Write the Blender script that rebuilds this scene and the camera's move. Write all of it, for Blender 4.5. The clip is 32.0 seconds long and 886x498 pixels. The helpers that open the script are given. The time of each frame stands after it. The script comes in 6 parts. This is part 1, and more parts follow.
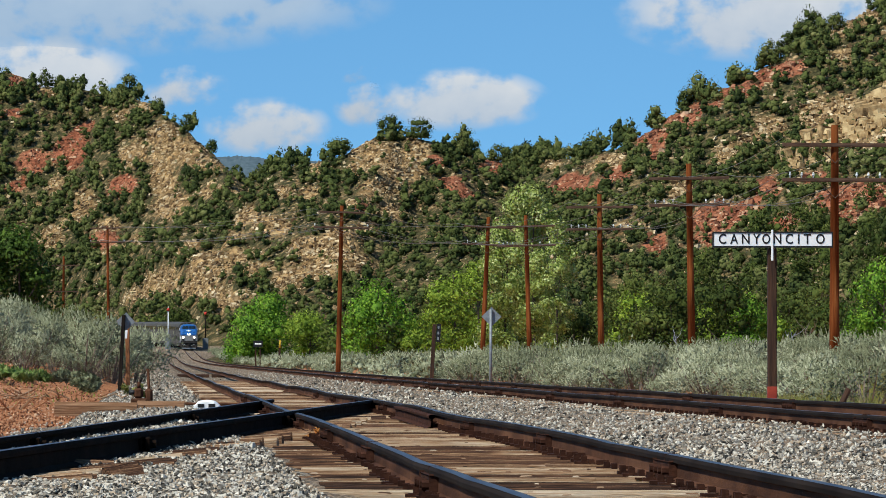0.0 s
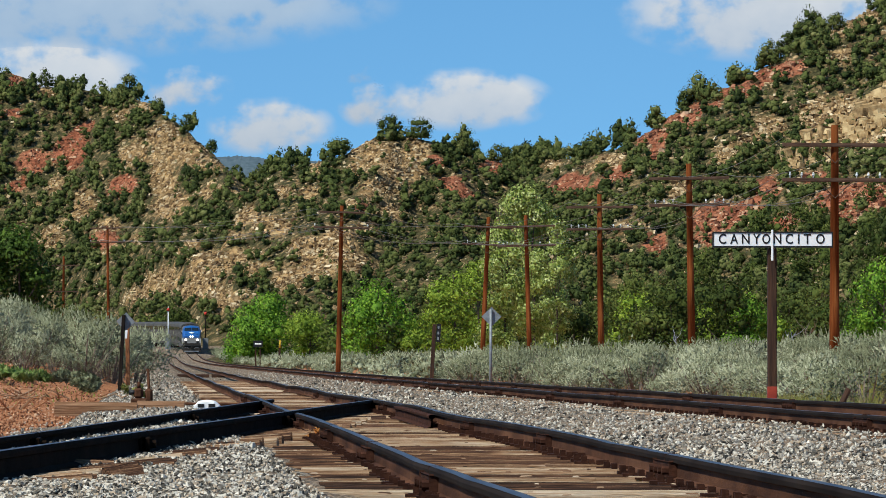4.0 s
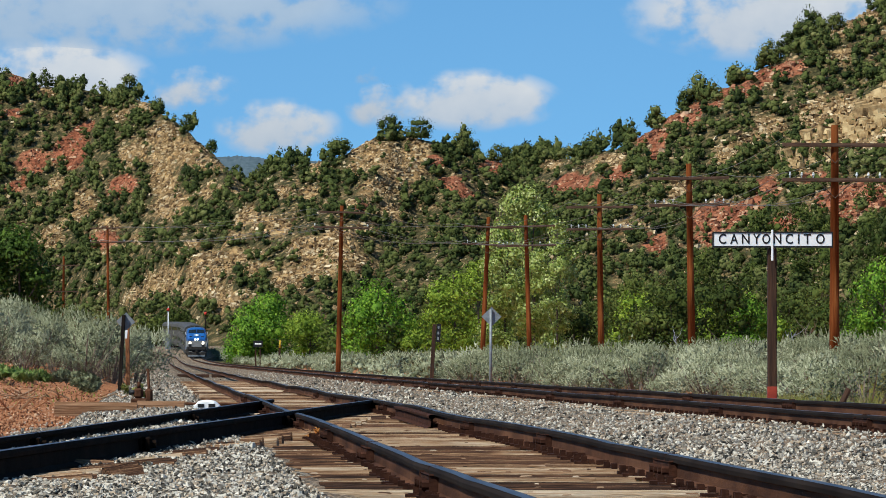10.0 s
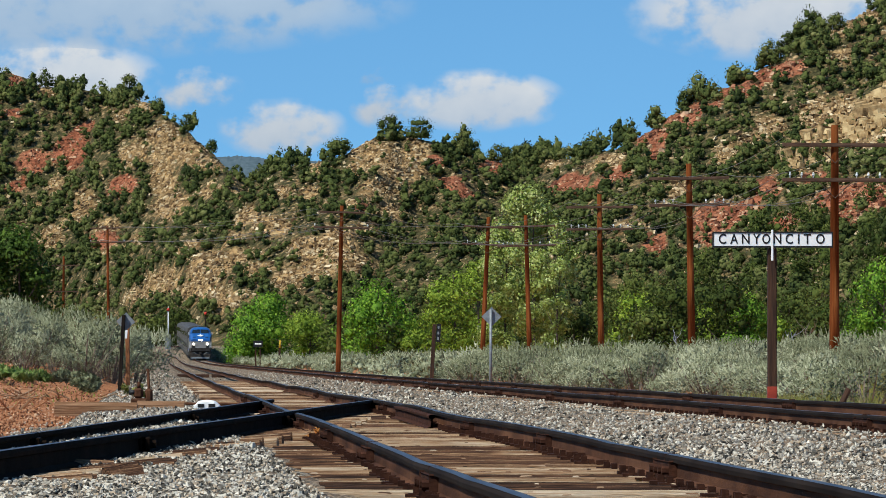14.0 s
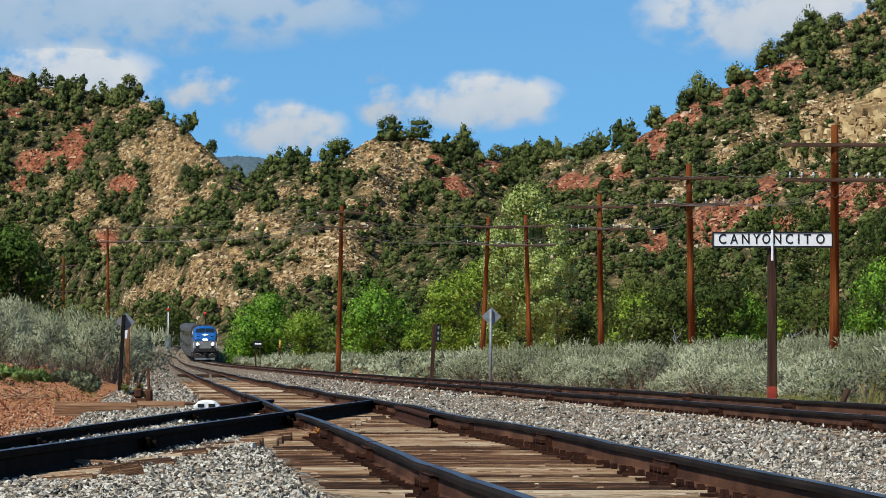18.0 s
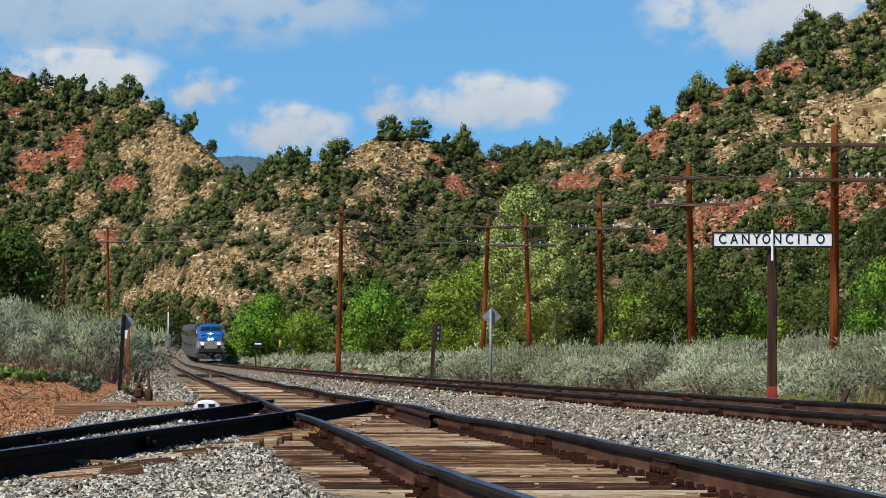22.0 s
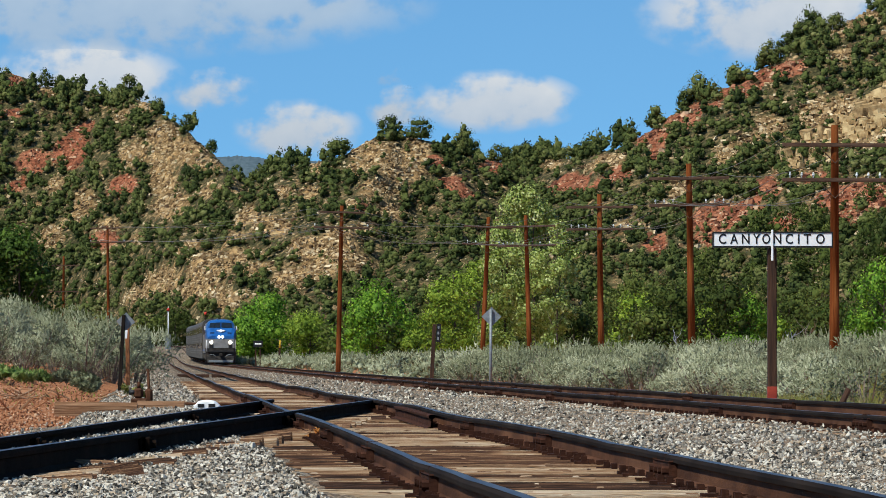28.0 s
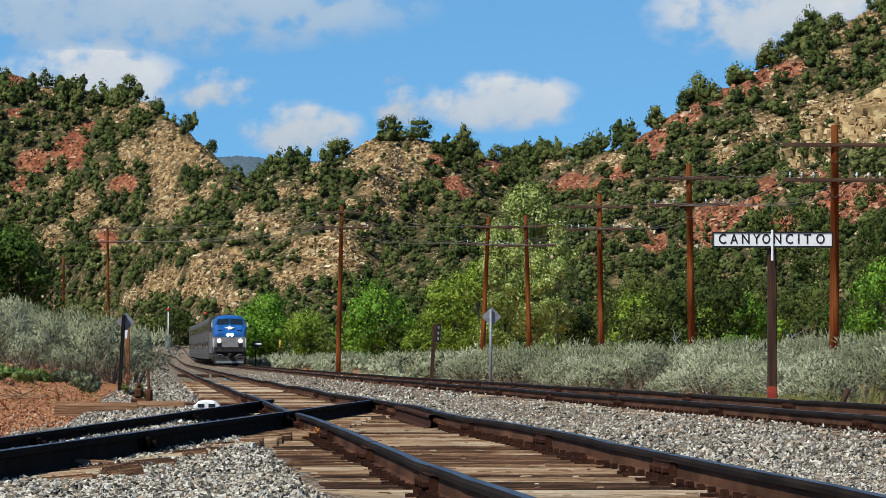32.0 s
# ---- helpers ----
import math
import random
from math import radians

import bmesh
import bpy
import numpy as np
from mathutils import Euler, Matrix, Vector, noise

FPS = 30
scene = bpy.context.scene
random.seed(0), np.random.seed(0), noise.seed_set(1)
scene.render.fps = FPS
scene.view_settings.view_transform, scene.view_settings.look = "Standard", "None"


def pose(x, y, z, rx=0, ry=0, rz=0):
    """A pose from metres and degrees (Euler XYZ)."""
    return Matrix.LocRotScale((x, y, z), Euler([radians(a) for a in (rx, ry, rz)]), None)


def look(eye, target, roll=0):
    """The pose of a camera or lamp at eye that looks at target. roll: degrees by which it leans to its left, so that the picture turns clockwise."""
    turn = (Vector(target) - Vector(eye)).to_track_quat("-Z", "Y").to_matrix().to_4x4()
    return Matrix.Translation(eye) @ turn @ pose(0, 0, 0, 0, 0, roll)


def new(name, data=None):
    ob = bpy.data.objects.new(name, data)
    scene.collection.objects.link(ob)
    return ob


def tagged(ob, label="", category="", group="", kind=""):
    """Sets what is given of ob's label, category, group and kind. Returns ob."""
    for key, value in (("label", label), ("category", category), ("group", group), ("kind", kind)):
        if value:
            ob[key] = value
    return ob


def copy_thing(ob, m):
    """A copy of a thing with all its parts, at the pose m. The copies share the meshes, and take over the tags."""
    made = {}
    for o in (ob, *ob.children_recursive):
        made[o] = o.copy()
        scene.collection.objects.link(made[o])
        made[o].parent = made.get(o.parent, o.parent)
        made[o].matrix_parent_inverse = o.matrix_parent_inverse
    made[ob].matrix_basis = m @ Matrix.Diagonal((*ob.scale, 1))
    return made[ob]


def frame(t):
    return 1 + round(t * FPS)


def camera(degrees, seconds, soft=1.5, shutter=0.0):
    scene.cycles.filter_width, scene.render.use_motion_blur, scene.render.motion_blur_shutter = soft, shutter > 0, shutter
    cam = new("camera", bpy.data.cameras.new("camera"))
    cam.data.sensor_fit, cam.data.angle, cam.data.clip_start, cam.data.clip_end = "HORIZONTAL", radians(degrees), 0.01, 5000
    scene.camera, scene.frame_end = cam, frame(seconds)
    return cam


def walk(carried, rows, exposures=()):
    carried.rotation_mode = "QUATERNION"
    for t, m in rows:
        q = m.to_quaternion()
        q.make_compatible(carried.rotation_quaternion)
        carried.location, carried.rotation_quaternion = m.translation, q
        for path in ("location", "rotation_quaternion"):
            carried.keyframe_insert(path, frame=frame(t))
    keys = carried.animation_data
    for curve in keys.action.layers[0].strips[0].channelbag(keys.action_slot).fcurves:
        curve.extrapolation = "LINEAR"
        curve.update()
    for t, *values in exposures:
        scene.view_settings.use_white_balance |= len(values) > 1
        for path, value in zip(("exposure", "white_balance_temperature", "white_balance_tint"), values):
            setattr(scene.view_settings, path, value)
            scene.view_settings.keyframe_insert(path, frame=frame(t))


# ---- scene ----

# camera: low beside the track, long lens, on a tripod
EYE_Z = 0.52
cam = camera(11.19, 32.0, soft=0.6)
AIM = look((0, 0, EYE_Z), (0, 1000, EYE_Z + 24.88))
walk(cam, [(0.0, AIM), (32.0, AIM)])

# ---- world and sun ----
world = bpy.data.worlds.new("world")
scene.world = world
world.use_nodes = True
wt = world.node_tree
wt.nodes.clear()
w_out = wt.nodes.new("ShaderNodeOutputWorld")
w_bg = wt.nodes.new("ShaderNodeBackground")
w_sky = wt.nodes.new("ShaderNodeTexSky")
w_co = wt.nodes.new("ShaderNodeTexCoord")
w_map = wt.nodes.new("ShaderNodeMapping")
SUN_DIR = Vector((-0.50, -0.41, 0.77)).normalized()
w_sky.sky_type = "NISHITA"
w_sky.sun_disc = False
w_sky.sun_elevation = math.asin(SUN_DIR.z)
w_sky.sun_rotation = math.atan2(SUN_DIR.x, SUN_DIR.y)
w_sky.altitude = 2000
w_sky.air_density = 1.0
w_sky.dust_density = 0.4
w_sky.ozone_density = 0.2
w_map.inputs["Location"].default_value = (0, 0, 0.12)
wt.links.new(w_co.outputs["Generated"], w_map.inputs["Vector"])
wt.links.new(w_map.outputs["Vector"], w_sky.inputs["Vector"])
w_tint = wt.nodes.new("ShaderNodeMix")
w_tint.data_type, w_tint.blend_type = "RGBA", "MULTIPLY"
w_tint.inputs["Factor"].default_value = 1.0
w_tint.inputs["B"].default_value = (0.55, 0.96, 1.15, 1)
wt.links.new(w_sky.outputs["Color"], w_tint.inputs["A"])
wt.links.new(w_tint.outputs["Result"], w_bg.inputs["Color"])
wt.links.new(w_bg.outputs["Background"], w_out.inputs["Surface"])
w_bg.inputs["Strength"].default_value = 0.124
sun = new("sun", bpy.data.lights.new("sun", "SUN"))
sun.data.energy = 5.0
sun.data.angle = radians(0.53)
sun.data.color = (0.98, 0.95, 0.85)
sun.matrix_world = look(SUN_DIR * 50, (0, 0, 0))
scene.view_settings.exposure = 0.0


# ---- materials ----
def mat(name, stops, scale=4.0, detail=6.0, rough=0.85, metal=0.0, bump=0.0, bscale=None, island=0.0, objrand=0.0,
        stretch=(1, 1, 1), spots=None, spec=0.3, translucent=0.0, emit=0.0, coat=0.0, tint=0.0):
    """A node material: noise between the colour stops, a second fine noise, bump, and spread by island or object."""
    m = bpy.data.materials.new(name)
    m.use_nodes = True
    nt = m.node_tree
    nt.nodes.clear()
    N, L = nt.nodes.new, nt.links.new
    out = N("ShaderNodeOutputMaterial")
    bs = N("ShaderNodeBsdfPrincipled")
    co = N("ShaderNodeTexCoord")
    mp = N("ShaderNodeMapping")
    mp.inputs["Scale"].default_value = stretch
    L(co.outputs["Object"], mp.inputs["Vector"])
    nz = N("ShaderNodeTexNoise")
    nz.inputs["Scale"].default_value = scale
    nz.inputs["Detail"].default_value = detail
    nz.inputs["Roughness"].default_value = 0.62
    L(mp.outputs["Vector"], nz.inputs["Vector"])
    val = nz.outputs["Fac"]

    def add(a, b, k):
        s = N("ShaderNodeMath")
        s.operation = "MULTIPLY_ADD"
        L(b, s.inputs[0])
        s.inputs[1].default_value = k
        c = N("ShaderNodeMath")
        c.operation = "ADD"
        L(a, c.inputs[0])
        s.inputs[2].default_value = -k / 2
        L(s.outputs[0], c.inputs[1])
        return c.outputs[0]
    if island:
        g = N("ShaderNodeNewGeometry")
        val = add(val, g.outputs["Random Per Island"], island)
    if tint:
        g = N("ShaderNodeAttribute")
        g.attribute_name = "tint"
        val = add(val, g.outputs["Fac"], tint)
    if objrand:
        o = N("ShaderNodeObjectInfo")
        val = add(val, o.outputs["Random"], objrand)
    rp = N("ShaderNodeValToRGB")
    el = rp.color_ramp.elements
    while len(el) < len(stops):
        el.new(0.5)
    for e, (p, c) in zip(el, stops):
        e.position, e.color = p, (*c, 1)
    L(val, rp.inputs["Fac"])
    col = rp.outputs["Color"]
    if spots:
        sc, lo, hi, c = spots
        n2 = N("ShaderNodeTexNoise")
        n2.inputs["Scale"].default_value = sc
        n2.inputs["Detail"].default_value = 5
        L(mp.outputs["Vector"], n2.inputs["Vector"])
        mr = N("ShaderNodeMapRange")
        mr.inputs["From Min"].default_value, mr.inputs["From Max"].default_value = lo, hi
        L(n2.outputs["Fac"], mr.inputs["Value"])
        mx = N("ShaderNodeMix")
        mx.data_type = "RGBA"
        L(mr.outputs["Result"], mx.inputs["Factor"])
        L(col, mx.inputs["A"])
        mx.inputs["B"].default_value = (*c, 1)
        col = mx.outputs["Result"]
    L(col, bs.inputs["Base Color"])
    bs.inputs["Roughness"].default_value = rough
    bs.inputs["Metallic"].default_value = metal
    bs.inputs["Specular IOR Level"].default_value = spec
    bs.inputs["Coat Weight"].default_value = coat
    if bump:
        nb = N("ShaderNodeTexNoise")
        nb.inputs["Scale"].default_value = bscale or scale * 4
        nb.inputs["Detail"].default_value = 6
        L(mp.outputs["Vector"], nb.inputs["Vector"])
        b = N("ShaderNodeBump")
        b.inputs["Strength"].default_value = min(1, bump)
        b.inputs["Distance"].default_value = 0.02 * max(1, bump)
        L(nb.outputs["Fac"], b.inputs["Height"])
        L(b.outputs["Normal"], bs.inputs["Normal"])
    if emit:
        L(col, bs.inputs["Emission Color"])
        bs.inputs["Emission Strength"].default_value = emit
    sh = bs.outputs[0]
    if translucent:
        tr = N("ShaderNodeBsdfTranslucent")
        L(col, tr.inputs["Color"])
        ms = N("ShaderNodeMixShader")
        ms.inputs["Fac"].default_value = translucent
        L(sh, ms.inputs[1])
        L(tr.outputs[0], ms.inputs[2])
        sh = ms.outputs[0]
    L(sh, out.inputs["Surface"])
    return m


def two(a, b, lo=0.35, hi=0.65):
    return [(lo, a), (hi, b)]


M_RAIL = mat("rusty_rail_steel", [(0.3, (0.028, 0.012, 0.007)), (0.5, (0.080, 0.035, 0.019)), (0.75, (0.165, 0.078, 0.042))], 3, spec=0.08, rough=0.85, bump=0.3, bscale=60, stretch=(1, 0.25, 1))
M_DARKRUST = mat("dark_rust", [(0.3, (0.016, 0.007, 0.005)), (0.6, (0.050, 0.020, 0.012)), (0.8, (0.10, 0.04, 0.022))], 9, spec=0.1, rough=0.9, bump=0.4, bscale=40, objrand=0.2)
M_HEAD = mat("worn_rail_head", two((0.06, 0.06, 0.07), (0.14, 0.14, 0.16)), 2, rough=0.42, metal=0.7, stretch=(6, 0.2, 1))
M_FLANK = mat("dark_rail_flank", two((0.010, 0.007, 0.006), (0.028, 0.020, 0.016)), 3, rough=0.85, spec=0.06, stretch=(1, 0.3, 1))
M_BLACKRAIL = mat("black_rail_steel", two((0.007, 0.0045, 0.003), (0.020, 0.012, 0.008)), 3, spec=0.03, rough=0.9, bump=0.3, bscale=50)
M_TIE = mat("weathered_tie_wood", [(0.25, (0.035, 0.017, 0.010)), (0.4, (0.15, 0.07, 0.036)), (0.52, (0.36, 0.21, 0.11)), (0.66, (0.54, 0.39, 0.25)), (0.8, (0.68, 0.56, 0.41))], 3, detail=9, rough=0.9, bump=0.8, bscale=12, stretch=(0.7, 26, 34), objrand=0.45)
M_TIMBER = mat("sunbleached_brown_timber", [(0.3, (0.10, 0.045, 0.022)), (0.5, (0.27, 0.14, 0.07)), (0.72, (0.42, 0.26, 0.15))], 3, detail=9, rough=0.9, bump=0.8, bscale=12, stretch=(0.5, 18, 18))
M_SPLINTER = mat("split_wood_sliver", [(0.0, (0.03, 0.016, 0.01)), (0.35, (0.15, 0.075, 0.04)), (0.65, (0.32, 0.20, 0.115)), (1.0, (0.52, 0.41, 0.29))], 5, rough=0.9, island=0.95)

M_STONE = mat("crushed_granite_stone", [(0.0, (0.02, 0.018, 0.015)), (0.2, (0.12, 0.108, 0.086)), (0.44, (0.34, 0.31, 0.255)), (0.6, (0.43, 0.32, 0.21)), (0.7, (0.48, 0.44, 0.365)), (0.97, (0.70, 0.65, 0.54))], 8, rough=0.9, island=0.95, bump=0.5, bscale=60)
M_PEBBLE = mat("reddish_pebble", [(0.1, (0.09, 0.032, 0.016)), (0.5, (0.33, 0.14, 0.065)), (0.8, (0.43, 0.23, 0.12)), (0.97, (0.64, 0.48, 0.33))], 6, rough=0.95, island=0.9)
M_SAGE = mat("sagebrush_leaf", [(0.2, (0.10, 0.113, 0.060)), (0.5, (0.262, 0.288, 0.175)), (0.8, (0.51, 0.535, 0.37))], 4, detail=3, rough=0.9, island=0.2, tint=0.34, spec=0.05, translucent=0.25)
M_TWIG = mat("grey_twig_bark", two((0.10, 0.075, 0.055), (0.25, 0.20, 0.16)), 6, rough=0.9)
M_PINON = mat("pinon_needles", [(0.1, (0.018, 0.027, 0.011)), (0.36, (0.046, 0.064, 0.019)), (0.6, (0.092, 0.112, 0.032)), (0.9, (0.18, 0.18, 0.07))], 1.3, detail=5, rough=0.85, island=0.2, tint=0.42, spec=0.05, bump=3, bscale=5)
M_LEAF = mat("bright_green_leaf", [(0.15, (0.025, 0.075, 0.010)), (0.5, (0.125, 0.275, 0.02)), (0.85, (0.32, 0.49, 0.05))], 0.6, rough=0.6, island=0.45, spec=0.2, translucent=0.3)
M_LIME = mat("yellow_green_leaf", [(0.15, (0.055, 0.105, 0.012)), (0.5, (0.195, 0.295, 0.027)), (0.85, (0.39, 0.50, 0.07))], 0.6, rough=0.6, island=0.45, spec=0.2, translucent=0.35)
M_DARKLEAF = mat("dark_green_leaf", [(0.15, (0.016, 0.04, 0.007)), (0.5, (0.05, 0.10, 0.012)), (0.85, (0.13, 0.21, 0.028))], 0.6, rough=0.6, island=0.4, spec=0.2, translucent=0.3)
M_SCRUB = mat("scrub_oak_leaf", [(0.12, (0.018, 0.030, 0.008)), (0.4, (0.052, 0.076, 0.016)), (0.62, (0.10, 0.13, 0.027)), (0.9, (0.20, 0.225, 0.06))], 0.7, detail=4, rough=0.75, island=0.25, tint=0.4, spec=0.1, translucent=0.25)
M_POPLAR = mat("silvery_poplar_leaf", [(0.15, (0.12, 0.18, 0.025)), (0.5, (0.30, 0.38, 0.075)), (0.85, (0.55, 0.60, 0.25))], 0.8, rough=0.45, island=0.5, spec=0.4, translucent=0.3)
M_GRASS = mat("yellow_green_grass", [(0.1, (0.12, 0.15, 0.03)), (0.5, (0.25, 0.26, 0.06)), (0.9, (0.42, 0.36, 0.14))], 1.5, rough=0.8, island=0.6, translucent=0.3)
M_WEED = mat("green_weed_leaf", [(0.1, (0.07, 0.13, 0.03)), (0.5, (0.19, 0.29, 0.065)), (0.9, (0.36, 0.42, 0.15))], 1.5, rough=0.8, island=0.6, translucent=0.3)
M_BARK = mat("dark_bark", two((0.04, 0.028, 0.02), (0.13, 0.10, 0.075)), 5, rough=0.95, bump=1, stretch=(1, 1, 0.2))
M_POLE = mat("red_brown_pole_wood", [(0.25, (0.045, 0.012, 0.003)), (0.5, (0.14, 0.036, 0.008)), (0.75, (0.26, 0.10, 0.03))], 4, detail=8, rough=0.9, spec=0.1, bump=0.7, bscale=16, stretch=(3, 3, 0.12))
M_ARM = mat("weathered_crossarm_wood", two((0.045, 0.024, 0.015), (0.13, 0.078, 0.050)), 5, rough=0.9, bump=0.6, stretch=(0.3, 3, 3))
M_DARKWOOD = mat("dark_stained_wood", two((0.022, 0.010, 0.006), (0.075, 0.034, 0.017)), 5, rough=0.8, bump=0.6, stretch=(3, 3, 0.2))
M_TARRED = mat("tarred_black_wood", two((0.008, 0.006, 0.005), (0.026, 0.018, 0.013)), 5, rough=0.85, spec=0.1, stretch=(3, 3, 0.2))
M_REDPAINT = mat("faded_red_paint", two((0.20, 0.02, 0.012), (0.36, 0.05, 0.025)), 8, rough=0.7)
M_OCHRE = mat("orange_brown_wood", two((0.22, 0.08, 0.03), (0.36, 0.16, 0.07)), 5, rough=0.85, stretch=(3, 3, 0.3))
M_DRYWEED = mat("dry_orange_weed", two((0.36, 0.13, 0.03), (0.62, 0.30, 0.09)), 9, rough=0.9, island=0.3, translucent=0.2)
M_WHITE = mat("white_sign_paint", two((0.82, 0.84, 0.82), (0.90, 0.91, 0.89)), 6, rough=0.5, bump=0.1)
M_BLACK = mat("black_paint", two((0.008, 0.008, 0.008), (0.02, 0.02, 0.02)), 6, rough=0.5)
M_GALV = mat("galvanised_steel", two((0.16, 0.18, 0.19), (0.27, 0.29, 0.30)), 9, rough=0.6, metal=0.3)
M_GLASS_INS = mat("pale_glass_insulator", two((0.55, 0.62, 0.6), (0.8, 0.85, 0.82)), 5, rough=0.15, spec=0.6)
M_WIRE = mat("weathered_wire", two((0.12, 0.11, 0.10), (0.25, 0.24, 0.22)), 3, rough=0.6, metal=0.5)
M_BLUE = mat("locomotive_blue_paint", two((0.008, 0.075, 0.27), (0.014, 0.115, 0.36)), 2, rough=0.3, spec=0.5, coat=0.3)
M_SILVER = mat("dusty_silver_paint", two((0.11, 0.105, 0.095), (0.21, 0.20, 0.185)), 1.2, rough=0.5, metal=0.3, bump=0.1, stretch=(1, 0.3, 2))
M_NOSE = mat("silver_nose_paint", two((0.20, 0.195, 0.185), (0.31, 0.30, 0.285)), 2, rough=0.45, metal=0.2)
M_STEELCAR = mat("fluted_stainless_steel", two((0.065, 0.06, 0.053), (0.12, 0.112, 0.10)), 0.8, rough=0.55, metal=0.3, stretch=(1, 0.2, 2))
M_UNDER = mat("sooty_underframe", two((0.012, 0.011, 0.010), (0.05, 0.042, 0.036)), 3, rough=0.85)
M_WIN = mat("dark_tinted_glass", two((0.008, 0.01, 0.012), (0.02, 0.024, 0.028)), 2, rough=0.08, spec=0.6)
M_LAMP = mat("lit_lamp_glass", two((1.0, 0.93, 0.75), (1.0, 0.95, 0.82)), 2, rough=0.3, emit=5)
M_CHEV = mat("white_emblem", two((0.72, 0.74, 0.76), (0.82, 0.83, 0.84)), 3, rough=0.4)
M_YELLOW = mat("yellow_marker_paint", two((0.55, 0.34, 0.02), (0.68, 0.44, 0.05)), 5, rough=0.6)
M_SIGRED = mat("signal_red", two((0.5, 0.035, 0.02), (0.62, 0.06, 0.035)), 5, rough=0.5)
M_REDROCK = mat("red_hill_rock", [(0.05, (0.09, 0.036, 0.02)), (0.4, (0.27, 0.105, 0.055)), (0.7, (0.43, 0.21, 0.115)), (0.98, (0.60, 0.42, 0.27))], 0.5, detail=8, rough=0.95, island=0.9, bump=4, bscale=1.6)
M_CLIFF = mat("golden_sandstone", [(0.15, (0.09, 0.055, 0.025)), (0.45, (0.36, 0.24, 0.11)), (0.75, (0.58, 0.44, 0.23))], 0.9, detail=8, rough=0.95, objrand=0.35, bump=5, bscale=2.5, spots=(0.5, 0.6, 0.8, (0.33, 0.15, 0.06)))
M_ROCK = mat("tan_hill_rock", [(0.05, (0.08, 0.046, 0.022)), (0.32, (0.24, 0.155, 0.072)), (0.6, (0.43, 0.30, 0.155)), (0.9, (0.60, 0.47, 0.28)), (1.0, (0.70, 0.59, 0.40))], 0.5, detail=8, rough=0.95, island=0.9, bump=4, bscale=1.6)


